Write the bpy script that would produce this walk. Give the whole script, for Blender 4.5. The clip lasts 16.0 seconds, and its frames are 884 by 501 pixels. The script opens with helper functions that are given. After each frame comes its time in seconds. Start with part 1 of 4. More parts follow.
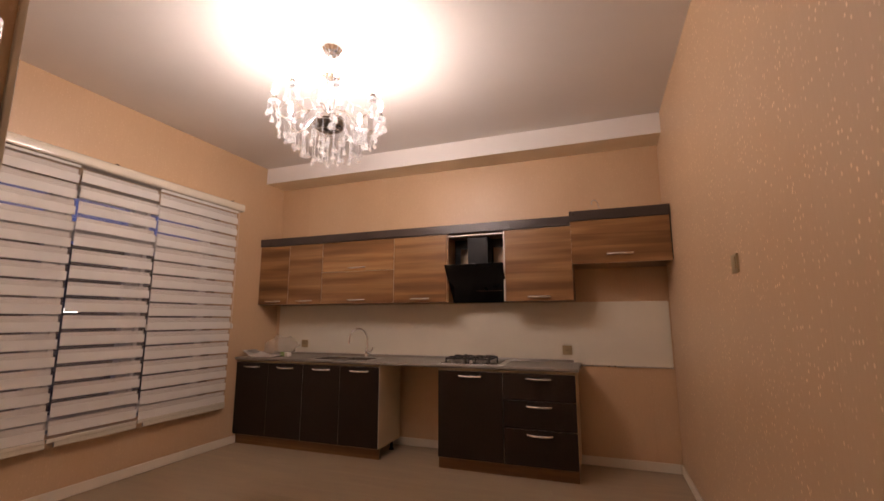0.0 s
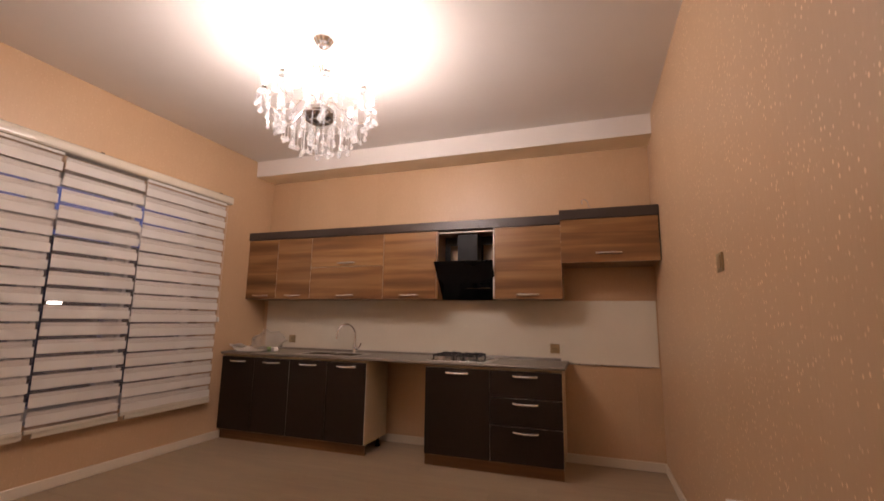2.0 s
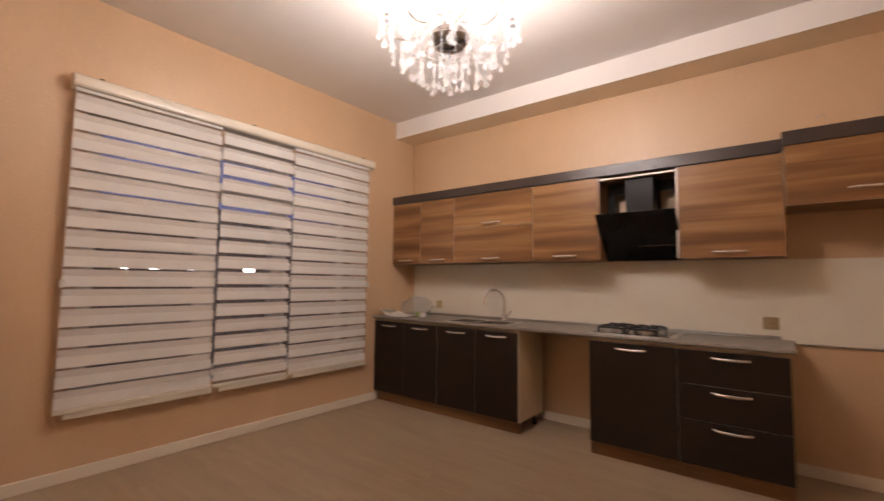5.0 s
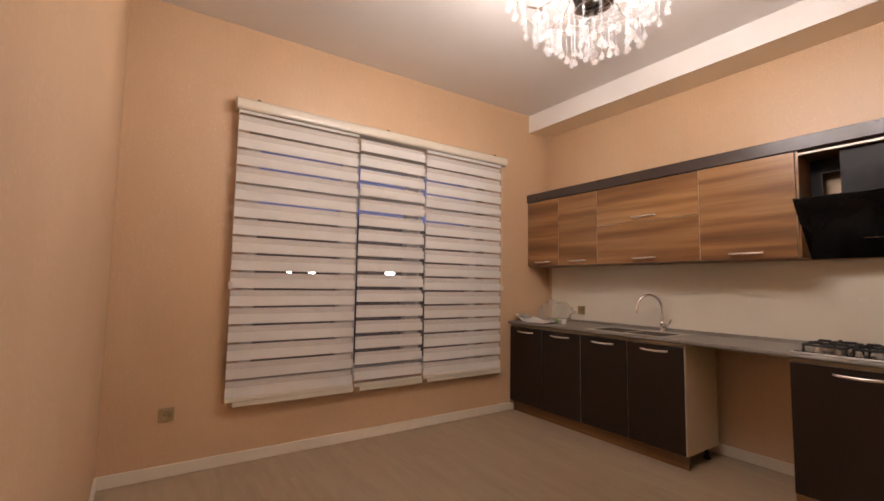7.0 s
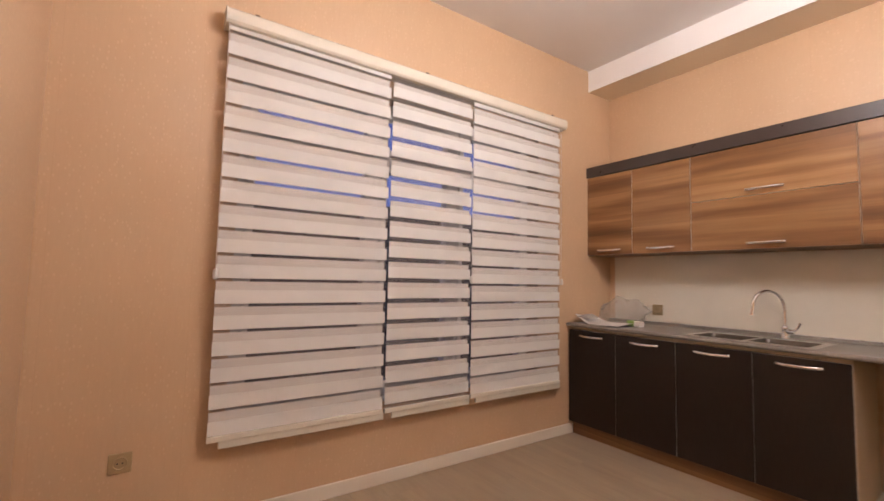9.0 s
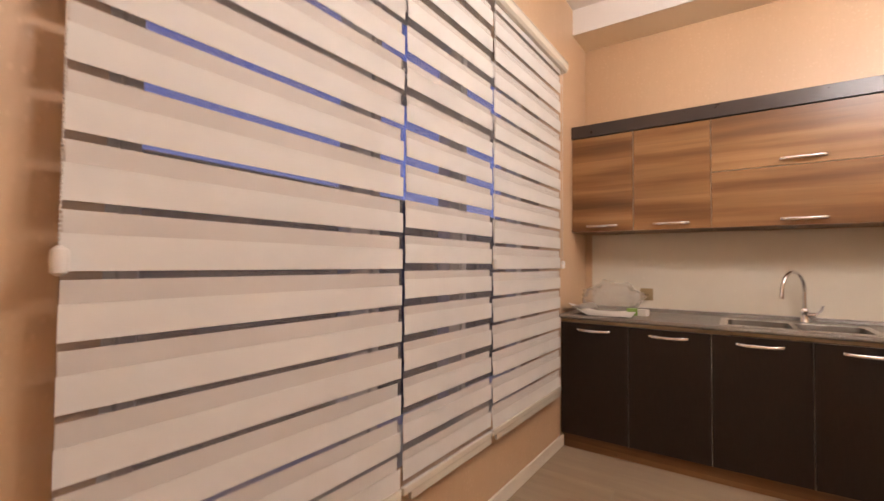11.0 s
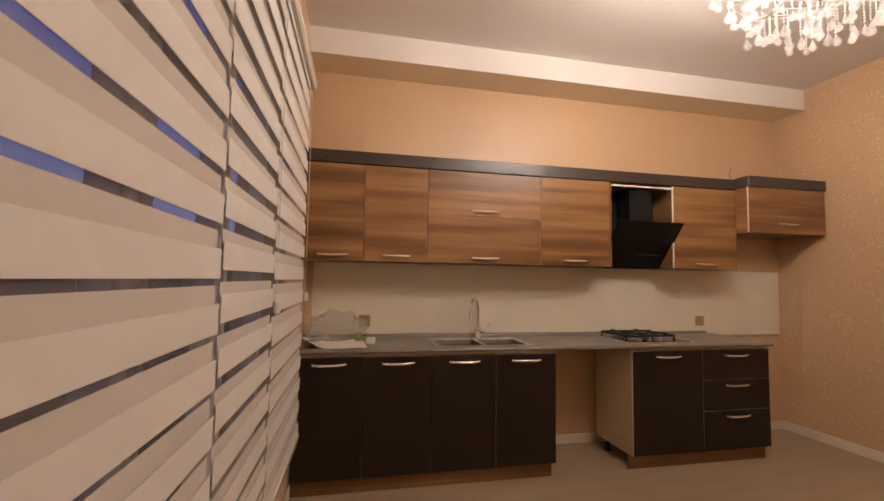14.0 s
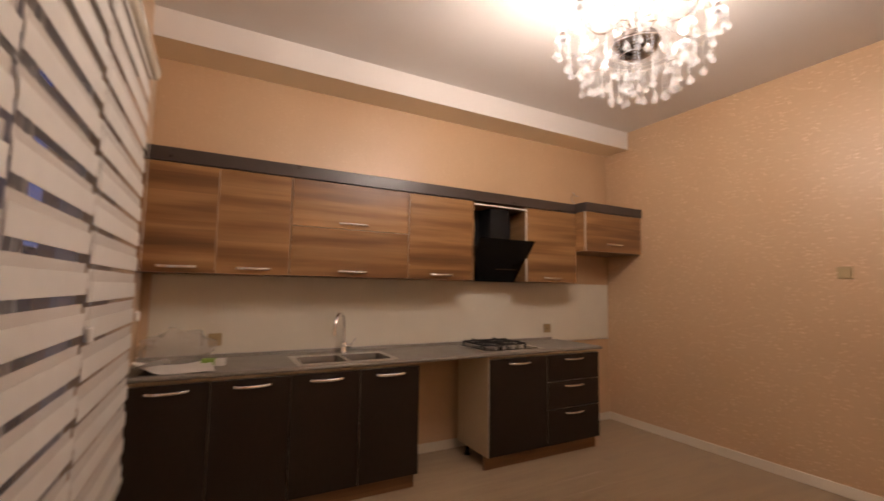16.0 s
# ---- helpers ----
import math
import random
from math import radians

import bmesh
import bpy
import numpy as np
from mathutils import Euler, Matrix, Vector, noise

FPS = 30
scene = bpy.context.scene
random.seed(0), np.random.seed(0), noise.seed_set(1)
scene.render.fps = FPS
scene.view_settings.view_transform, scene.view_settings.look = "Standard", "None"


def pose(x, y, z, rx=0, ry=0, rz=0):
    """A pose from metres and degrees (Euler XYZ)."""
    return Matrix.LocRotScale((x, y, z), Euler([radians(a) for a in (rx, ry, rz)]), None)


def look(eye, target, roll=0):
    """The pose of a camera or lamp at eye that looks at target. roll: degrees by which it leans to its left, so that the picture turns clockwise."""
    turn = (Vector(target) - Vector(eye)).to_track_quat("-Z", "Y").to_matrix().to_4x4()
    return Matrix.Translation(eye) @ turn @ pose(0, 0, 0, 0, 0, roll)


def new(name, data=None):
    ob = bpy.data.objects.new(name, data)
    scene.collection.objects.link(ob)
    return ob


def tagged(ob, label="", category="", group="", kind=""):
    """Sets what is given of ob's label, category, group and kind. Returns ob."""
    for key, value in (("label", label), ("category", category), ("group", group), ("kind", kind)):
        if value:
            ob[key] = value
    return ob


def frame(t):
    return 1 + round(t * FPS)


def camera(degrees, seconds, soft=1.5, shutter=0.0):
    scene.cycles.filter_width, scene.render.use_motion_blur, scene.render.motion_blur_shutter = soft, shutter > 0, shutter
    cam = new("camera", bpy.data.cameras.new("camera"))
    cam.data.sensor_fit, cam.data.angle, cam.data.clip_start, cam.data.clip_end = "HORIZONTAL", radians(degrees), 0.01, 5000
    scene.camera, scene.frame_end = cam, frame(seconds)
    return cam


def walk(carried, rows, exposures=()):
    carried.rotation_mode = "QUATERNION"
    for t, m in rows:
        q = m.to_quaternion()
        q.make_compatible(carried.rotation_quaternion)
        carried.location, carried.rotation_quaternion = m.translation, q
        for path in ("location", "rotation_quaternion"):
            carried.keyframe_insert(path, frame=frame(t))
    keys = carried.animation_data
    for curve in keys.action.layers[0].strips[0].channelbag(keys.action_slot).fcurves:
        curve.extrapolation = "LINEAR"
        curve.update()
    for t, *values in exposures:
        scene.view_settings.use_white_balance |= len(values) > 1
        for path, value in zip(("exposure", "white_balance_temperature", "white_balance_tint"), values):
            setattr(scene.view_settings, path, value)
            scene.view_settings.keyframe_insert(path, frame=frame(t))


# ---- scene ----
cam = camera(91.4, 16.0, shutter=0.5)
PATH = [
    (0, (0.017, 0.097, 1.286), (-0.654, 1.954, 1.603), -0.04),
    (0.5, (0.019, 0.097, 1.288), (-0.643, 1.944, 1.680), 0.23),
    (1, (0.024, 0.099, 1.284), (-0.626, 1.936, 1.734), 0.59),
    (1.5, (0.028, 0.108, 1.273), (-0.615, 1.950, 1.713), 1.03),
    (2, (0.036, 0.120, 1.262), (-0.602, 1.989, 1.576), 0.87),
    (2.5, (0.045, 0.130, 1.251), (-0.588, 2.010, 1.503), 0.57),
    (3, (0.042, 0.162, 1.252), (-0.588, 2.047, 1.472), 0.22),
    (3.5, (0.004, 0.261, 1.245), (-0.630, 2.149, 1.428), 0.03),
    (4, (-0.097, 0.387, 1.252), (-0.746, 2.272, 1.415), -0.17),
    (4.5, (-0.173, 0.472, 1.251), (-1.012, 2.282, 1.397), 0.04),
    (5, (-0.237, 0.578, 1.261), (-1.464, 2.151, 1.407), 0.72),
    (7.5, (-0.576, 0.771, 1.245), (-2.225, 1.893, 1.398), 0.89),
    (8, (-0.804, 0.816, 1.232), (-2.449, 1.943, 1.381), 0.75),
    (8.5, (-1.082, 0.908, 1.220), (-2.719, 2.047, 1.369), 0.73),
    (9, (-1.374, 0.931, 1.215), (-3.007, 2.077, 1.353), 1.21),
    (9.2, (-1.496, 0.934, 1.227), (-3.126, 2.086, 1.357), 1.28),
    (11.5, (-3.015, 1.022, 1.219), (-3.833, 2.847, 1.275), 0.14),
    (12, (-3.243, 1.053, 1.214), (-3.648, 3.011, 1.281), -0.17),
    (12.5, (-3.381, 1.084, 1.256), (-3.264, 3.079, 1.336), -0.43),
    (13, (-3.412, 1.128, 1.275), (-3.150, 3.108, 1.385), -0.04),
    (13.5, (-3.415, 1.091, 1.307), (-3.061, 3.056, 1.429), 0.41),
    (14, (-3.378, 1.074, 1.333), (-2.965, 3.027, 1.468), 0.92),
    (14.5, (-3.357, 1.053, 1.355), (-2.920, 2.999, 1.500), 1.27),
    (15, (-3.358, 1.054, 1.371), (-2.861, 2.985, 1.529), 1.50),
    (15.5, (-3.339, 1.053, 1.366), (-2.686, 2.935, 1.540), 1.24),
    (16, (-3.320, 1.050, 1.383), (-2.377, 2.804, 1.559), 0.87),
]
EXPOSURES = [  # seconds, stops, kelvin, tint
    (0.0, -0.66, 6750, 20), (1.5, -0.62, 6650, 20), (2.5, -0.43, 6600, 18), (3.5, -0.34, 6550, 16), (5.0, -0.25, 6300, 13), (7.5, -0.18, 6250, 12),
    (9.0, 0.24, 5900, 12), (11.5, 0.36, 6250, 11), (12.5, 0.30, 6350, 11), (13.5, -0.24, 6800, 13), (14.0, -0.22, 6850, 13), (16.0, -0.44, 6800, 14)]
walk(cam, [(t, look(eye, target, roll)) for t, eye, target, roll in PATH], exposures=EXPOSURES)

# ---- plan (metres) ----
XW, XE = -3.710, 0.612          # window wall, plain wall
YN, YS = 4.435, 0.57            # kitchen wall, wall opposite
XP, YP = -1.10, -1.10           # passage in which the walk begins
ZC = 3.108                      # ceiling
BEAM_Y, BEAM_Z = 4.13, 2.918    # dropped beam over the kitchen wall
WIN = (1.32, 3.50, 0.48, 2.36)  # window opening y0 y1 z0 z1
BULB = 1880.0
SKEW = 0.99                     # degrees by which the window wall leans off the square
WEST = Matrix.Translation((XW, 4.0, 0)) @ Matrix.Rotation(radians(-SKEW), 4, "Z") @ Matrix.Translation((-XW, -4.0, 0))

# ---- world: a deep blue evening sky ----
world = bpy.data.worlds.new("evening_sky")
scene.world = world
world.use_nodes = True
wn = world.node_tree
wn.nodes.clear()
w_out = wn.nodes.new("ShaderNodeOutputWorld")
w_bg = wn.nodes.new("ShaderNodeBackground")
w_tc = wn.nodes.new("ShaderNodeTexCoord")
w_sep = wn.nodes.new("ShaderNodeSeparateXYZ")
w_ramp = wn.nodes.new("ShaderNodeValToRGB")
w_ramp.color_ramp.elements[0].position, w_ramp.color_ramp.elements[0].color = 0.05, (0.15, 0.19, 0.46, 1)
w_ramp.color_ramp.elements[1].position, w_ramp.color_ramp.elements[1].color = 0.75, (0.006, 0.009, 0.03, 1)
w_mid = w_ramp.color_ramp.elements.new(0.42)
w_mid.color = (0.07, 0.10, 0.34, 1)
wn.links.new(w_tc.outputs["Generated"], w_sep.inputs[0])
wn.links.new(w_sep.outputs["Z"], w_ramp.inputs[0])
wn.links.new(w_ramp.outputs[0], w_bg.inputs[0])
wn.links.new(w_bg.outputs[0], w_out.inputs[0])
w_bg.inputs[1].default_value = 1.0


# ---- materials ----
class Mat:
    """A node material with a few shorthands."""

    def __init__(self, name, base, rough, metal=0.0, coat=0.0):
        self.m = bpy.data.materials.new(name)
        self.m.use_nodes = True
        self.t = self.m.node_tree
        self.b = self.t.nodes["Principled BSDF"]
        self.set(self.b, "Base Color", (*base, 1))
        self.set(self.b, "Roughness", rough)
        self.set(self.b, "Metallic", metal)
        self.set(self.b, "Coat Weight", coat)
        self.coord = None

    def set(self, node, key, value):
        node.inputs[key].default_value = value

    def node(self, kind, **values):
        n = self.t.nodes.new(kind)
        for key, value in values.items():
            n.inputs[key.replace("_", " ")].default_value = value
        return n

    def link(self, a, b):
        self.t.links.new(a, b)

    def place(self, scale=(1, 1, 1), shuffle=False):
        """Object coordinates, scaled; shuffle: shifted piece by piece."""
        tc, mp = self.node("ShaderNodeTexCoord"), self.node("ShaderNodeMapping")
        mp.inputs["Scale"].default_value = scale
        self.link(tc.outputs["Object"], mp.inputs["Vector"])
        if shuffle:
            info, mul = self.node("ShaderNodeObjectInfo"), self.node("ShaderNodeVectorMath")
            mul.operation = "SCALE"
            mul.inputs[0].default_value = (17.0, 9.0, 31.0)
            self.link(info.outputs["Random"], mul.inputs["Scale"])
            self.link(mul.outputs[0], mp.inputs["Location"])
        return mp.outputs[0]

    def noise(self, where, scale, detail=4.0, rough=0.55):
        n = self.node("ShaderNodeTexNoise", Scale=scale, Detail=detail, Roughness=rough)
        self.link(where, n.inputs["Vector"])
        return n.outputs["Fac"]

    def ramp(self, value, *stops):
        r = self.node("ShaderNodeValToRGB")
        while len(r.color_ramp.elements) < len(stops):
            r.color_ramp.elements.new(0.5)
        for e, (at, colour) in zip(r.color_ramp.elements, stops):
            e.position, e.color = at, (*colour, 1)
        self.link(value, r.inputs[0])
        return r.outputs[0]

    def span(self, value, a, b, lo, hi):
        n = self.node("ShaderNodeMapRange")
        for k, v in zip(("From Min", "From Max", "To Min", "To Max"), (a, b, lo, hi)):
            n.inputs[k].default_value = v
        self.link(value, n.inputs["Value"])
        return n.outputs[0]

    def blend(self, fac, a, b, kind="MIX"):
        n = self.node("ShaderNodeMix")
        n.data_type, n.blend_type = "RGBA", kind
        for key, v in ((0, fac), (6, a), (7, b)):
            if isinstance(v, bpy.types.NodeSocket):
                self.link(v, n.inputs[key])
            else:
                n.inputs[key].default_value = v if key == 0 else (*v, 1)
        return n.outputs[2]

    def bump(self, value, strength, distance):
        n = self.node("ShaderNodeBump", Strength=strength, Distance=distance)
        self.link(value, n.inputs["Height"])
        self.link(n.outputs[0], self.b.inputs["Normal"])
        return n


def plain(name, base, rough, metal=0.0, coat=0.0, var=0.08, scale=5.0, grain=140.0, relief=0.12, stretch=(1, 1, 1), shuffle=False):
    """A surface with broad blotches, fine grain and a little relief."""
    m = Mat(name, base, rough, metal, coat)
    at = m.place(stretch, shuffle)
    broad, fine = m.noise(at, scale), m.noise(at, grain, 2.0)
    lo, hi = tuple(c * (1 - var) for c in base), tuple(min(1, c * (1 + var)) for c in base)
    m.link(m.ramp(broad, (0.3, lo), (0.7, hi)), m.b.inputs["Base Color"])
    m.link(m.span(m.noise(at, scale * 3.1), 0.25, 0.75, max(0.02, rough - 0.07), min(1, rough + 0.07)), m.b.inputs["Roughness"])
    if relief:
        m.bump(fine, relief, 0.001)
    return m.m


def make_wallpaper(name="peach_glitter_wallpaper", shine=0.3):
    """Peach vinyl wallpaper in 0.53 m drops: brush marks, a satin sheen that differs from drop to drop, glitter grains."""
    m = Mat(name, (0.66, 0.42, 0.235), 0.43)
    m.set(m.b, "Specular IOR Level", 0.7)
    at = m.place()
    tall = m.place((9, 9, 1.6))
    broad = m.noise(at, 1.3, 3.0)
    brush = m.noise(tall, 9.0, 5.0, 0.65)
    base = m.ramp(broad, (0.3, (0.592, 0.400, 0.240)), (0.7, (0.642, 0.443, 0.272)))
    base = m.blend(m.span(brush, 0.3, 0.75, 0.0, 0.22), base, (0.50, 0.315, 0.175))
    # which drop of paper, and how near its seam
    cut, along, drop, rnd = m.node("ShaderNodeSeparateXYZ"), m.node("ShaderNodeMath"), m.node("ShaderNodeMath"), m.node("ShaderNodeTexWhiteNoise")
    m.link(at, cut.inputs[0])
    along.operation, drop.operation, rnd.noise_dimensions = "ADD", "FLOOR", "1D"
    m.link(cut.outputs["X"], along.inputs[0])
    m.link(cut.outputs["Y"], along.inputs[1])
    width = m.span(along.outputs[0], 0.08, 0.61, 0.0, 1.0)
    m.t.nodes[-1].clamp = False
    m.link(width, drop.inputs[0])
    m.link(drop.outputs[0], rnd.inputs["W"])
    fract = m.node("ShaderNodeMath")
    fract.operation = "FRACT"
    m.link(width, fract.inputs[0])
    base = m.blend(m.span(fract.outputs[0], 0.0, 0.006, 0.22, 0.0), base, (0.42, 0.27, 0.15))
    base = m.blend(m.span(rnd.outputs["Value"], 0, 1, 0.0, 0.10), base, (0.70, 0.52, 0.34))
    cells = m.node("ShaderNodeTexVoronoi", Scale=1.0, Randomness=0.7)
    m.link(m.place((62, 62, 36)), cells.inputs["Vector"])
    grain = m.span(cells.outputs["Distance"], 0.18, 0.32, 1.0, 0.0)
    patch = m.span(m.noise(at, 5.0, 2.0), 0.40, 0.58, 0.35, 1.0)
    mask = m.node("ShaderNodeMath")
    mask.operation = "MULTIPLY"
    m.link(grain, mask.inputs[0])
    m.link(patch, mask.inputs[1])
    m.link(m.blend(m.span(mask.outputs[0], 0, 1, 0.0, 0.12), base, (0.76, 0.57, 0.37)), m.b.inputs["Base Color"])

    def leaned(colour, amount, normal):
        """The normal, leaned by a random colour."""
        sub, tilt, add, unit = [m.node("ShaderNodeVectorMath") for _ in range(4)]
        sub.operation, tilt.operation, add.operation, unit.operation = "SUBTRACT", "SCALE", "ADD", "NORMALIZE"
        sub.inputs[1].default_value = (0.5, 0.5, 0.5)
        tilt.inputs["Scale"].default_value = amount
        m.link(colour, sub.inputs[0])
        m.link(sub.outputs[0], tilt.inputs[0])
        m.link(normal, add.inputs[0])
        m.link(tilt.outputs[0], add.inputs[1])
        m.link(add.outputs[0], unit.inputs[0])
        return unit.outputs[0]

    relief = m.bump(brush, 0.3, 0.0014)
    m.link(leaned(rnd.outputs["Color"], 0.07, relief.outputs[0]), m.b.inputs["Normal"])
    geo = m.node("ShaderNodeNewGeometry")
    flake, both = m.node("ShaderNodeBsdfGlossy", Roughness=0.30), m.node("ShaderNodeAddShader")
    m.link(m.blend(mask.outputs[0], (0.0, 0.0, 0.0), (0.12 * shine, 0.108 * shine, 0.088 * shine)), flake.inputs[0])
    m.link(leaned(cells.outputs["Color"], 0.5, geo.outputs["Normal"]), flake.inputs["Normal"])
    m.link(m.b.outputs[0], both.inputs[0])
    m.link(flake.outputs[0], both.inputs[1])
    m.link(both.outputs[0], m.t.nodes["Material Output"].inputs[0])
    return m.m


def make_walnut(name, tone=1.0):
    """Walnut-pattern board: long staves of different tone, the figure running along x."""
    m = Mat(name, (0.3, 0.15, 0.06), 0.34)
    streak = m.noise(m.place((0.4, 1, 6.5), True), 1.25, 4.0, 0.55)
    fine = m.noise(m.place((1.6, 6, 120), True), 1.6, 4.0, 0.7)
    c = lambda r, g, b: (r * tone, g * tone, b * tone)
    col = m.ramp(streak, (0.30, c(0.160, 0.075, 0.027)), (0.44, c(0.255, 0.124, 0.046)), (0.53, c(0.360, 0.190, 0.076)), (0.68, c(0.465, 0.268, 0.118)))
    cut, join, stave, wave = m.node("ShaderNodeSeparateXYZ"), m.node("ShaderNodeCombineXYZ"), m.node("ShaderNodeTexBrick"), m.node("ShaderNodeMath")
    here = m.place((1, 1, 1), True)
    m.link(here, cut.inputs[0])
    m.link(cut.outputs["X"], join.inputs["X"])
    wave.operation = "ADD"
    m.link(cut.outputs["Z"], wave.inputs[0])
    m.link(m.span(m.noise(m.place((0.15, 0.15, 5.0), True), 1.0, 1.0), 0.2, 0.8, -0.07, 0.07), wave.inputs[1])
    m.link(wave.outputs[0], join.inputs["Y"])
    m.link(join.outputs[0], stave.inputs["Vector"])
    for key, value in (("Scale", 1.0), ("Brick Width", 7.0), ("Row Height", 0.092), ("Mortar Size", 0.0), ("Bias", -0.05)):
        stave.inputs[key].default_value = value
    stave.inputs["Color1"].default_value, stave.inputs["Color2"].default_value = (0.70, 0.64, 0.58, 1), (1.12, 1.11, 1.09, 1)
    col = m.blend(0.85, col, stave.outputs["Color"], "MULTIPLY")
    col = m.blend(m.span(fine, 0.35, 0.7, 0.0, 0.16), col, c(0.16, 0.078, 0.03))
    m.link(col, m.b.inputs["Base Color"])
    m.link(m.span(fine, 0.3, 0.7, 0.27, 0.40), m.b.inputs["Roughness"])
    m.bump(fine, 0.12, 0.0005)
    return m.m


def make_floor():
    """Greige laminate, the grain along each plank."""
    m = Mat("greige_laminate_plank", (0.4, 0.33, 0.27), 0.42)
    at = m.place((1.1, 9, 1), True)
    streak, fine = m.noise(at, 1.6, 5.0, 0.6), m.noise(m.place((4, 90, 1), True), 1.5, 4.0, 0.7)
    col = m.ramp(streak, (0.28, (0.335, 0.250, 0.160)), (0.5, (0.395, 0.300, 0.196)), (0.74, (0.45, 0.350, 0.235)))
    col = m.blend(m.span(fine, 0.35, 0.75, 0.0, 0.25), col, (0.30, 0.24, 0.19))
    info = m.node("ShaderNodeObjectInfo")
    col = m.blend(m.span(info.outputs["Random"], 0, 1, 0.0, 0.13), col, (0.31, 0.25, 0.20))
    m.link(col, m.b.inputs["Base Color"])
    m.link(m.span(streak, 0.3, 0.7, 0.36, 0.48), m.b.inputs["Roughness"])
    m.bump(fine, 0.12, 0.0005)
    return m.m


def make_worktop():
    """Grey stone-pattern laminate with fine specks."""
    m = Mat("grey_worktop_laminate", (0.2, 0.19, 0.18), 0.38)
    at = m.place()
    cloud, speck = m.noise(at, 7.0, 4.0), m.noise(at, 210.0, 2.0)
    col = m.ramp(cloud, (0.3, (0.178, 0.156, 0.132)), (0.7, (0.238, 0.210, 0.178)))
    col = m.blend(m.span(speck, 0.56, 0.66, 0.0, 0.6), col, (0.42, 0.40, 0.37))
    col = m.blend(m.span(speck, 0.42, 0.34, 0.0, 0.5), col, (0.08, 0.075, 0.07))
    m.link(col, m.b.inputs["Base Color"])
    m.bump(speck, 0.08, 0.0004)
    return m.m


def clear(name, tint, through_share, rough=0.02, frosted=None):
    """Glass, crystal or net: part passes straight through, the rest is gloss or cloth."""
    m = bpy.data.materials.new(name)
    m.use_nodes = True
    t = m.node_tree
    t.nodes.clear()
    out, mix, see = (t.nodes.new(k) for k in ("ShaderNodeOutputMaterial", "ShaderNodeMixShader", "ShaderNodeBsdfTransparent"))
    see.inputs[0].default_value = (*tint, 1)
    face = t.nodes.new("ShaderNodeBsdfDiffuse" if frosted else "ShaderNodeBsdfGlossy")
    face.inputs[0].default_value = (*(frosted or (1, 1, 1)), 1)
    face.inputs["Roughness"].default_value = rough
    mix.inputs[0].default_value = 1 - through_share
    t.links.new(see.outputs[0], mix.inputs[1])
    t.links.new(face.outputs[0], mix.inputs[2])
    t.links.new(mix.outputs[0], out.inputs[0])
    return m


def glow(name, colour, strength):
    m = bpy.data.materials.new(name)
    m.use_nodes = True
    t = m.node_tree
    t.nodes.clear()
    out, em = t.nodes.new("ShaderNodeOutputMaterial"), t.nodes.new("ShaderNodeEmission")
    em.inputs[0].default_value, em.inputs[1].default_value = (*colour, 1), strength
    t.links.new(em.outputs[0], out.inputs[0])
    return m


WALLPAPER = make_wallpaper()
# same paper for the east wall, its glints raised in the flake colour
WALLPAPER_GLINT = make_wallpaper("peach_boosted_glint_wallpaper", 2.4)
# peach lightened: light that the passage wall and beam underside lack, put into colour
PEACH_LIFTED = plain("peach_lightened_for_dim_spots", (0.88, 0.76, 0.58), 0.6, var=0.03, scale=1.4, relief=0.1)
CEILING = plain("white_ceiling_paint", (0.80, 0.77, 0.74), 0.75, var=0.025, scale=1.4, relief=0.1)
TRIM = plain("white_trim_paint", (0.78, 0.715, 0.61), 0.38, var=0.03, relief=0.03)
FLOOR = make_floor()
UNDER = plain("dark_floor_joint", (0.10, 0.085, 0.07), 0.8)
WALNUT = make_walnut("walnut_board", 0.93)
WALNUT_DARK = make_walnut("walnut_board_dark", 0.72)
CHARCOAL = plain("charcoal_laminate", (0.0185, 0.0108, 0.0062), 0.5, var=0.15, stretch=(30, 30, 3), scale=4, relief=0.15)
CORNICE = plain("charcoal_cornice", (0.048, 0.034, 0.028), 0.33, var=0.12, relief=0.1)
CREAM = plain("cream_carcass_board", (0.57, 0.455, 0.30), 0.5, var=0.05, stretch=(20, 20, 3))
EDGE = plain("pale_edge_band", (0.72, 0.68, 0.62), 0.35, var=0.04)
EDGE_DULL = plain("dull_edge_band", (0.30, 0.26, 0.22), 0.4, var=0.06)
WORKTOP = make_worktop()
SPLASH = plain("white_splash_panel", (0.745, 0.70, 0.59), 0.22, var=0.02, relief=0.02)
CHROME = plain("chrome", (0.86, 0.86, 0.86), 0.16, 1.0, var=0.04, relief=0.0)
DARK_CHROME = plain("dark_chrome", (0.24, 0.21, 0.19), 0.16, 1.0, var=0.06, relief=0.0)
STEEL = plain("brushed_steel", (0.60, 0.58, 0.56), 0.30, 1.0, var=0.08, stretch=(3, 60, 3), relief=0.08)
BLACK_GLASS = plain("black_glass", (0.006, 0.006, 0.006), 0.14, var=0.05, relief=0.0)
BLACK_METAL = plain("black_enamel", (0.012, 0.012, 0.013), 0.38, var=0.15)
IRON = plain("cast_iron", (0.018, 0.017, 0.017), 0.62, var=0.2, relief=0.3)
FABRIC = plain("white_blind_weave", (0.82, 0.80, 0.755), 0.82, var=0.03, scale=9, grain=520, relief=0.25, stretch=(1, 1, 1.4))
SHEER = clear("blind_net", (1.0, 0.99, 0.985), 0.935, 0.9, (0.75, 0.72, 0.68))
RAIL = plain("cream_aluminium_rail", (0.74, 0.69, 0.58), 0.22, var=0.02, relief=0.0, coat=0.3)
CORD = plain("white_bead_cord", (0.78, 0.75, 0.70), 0.5, relief=0.0)
PVC = plain("white_window_pvc", (0.70, 0.69, 0.67), 0.35, var=0.03, relief=0.02)
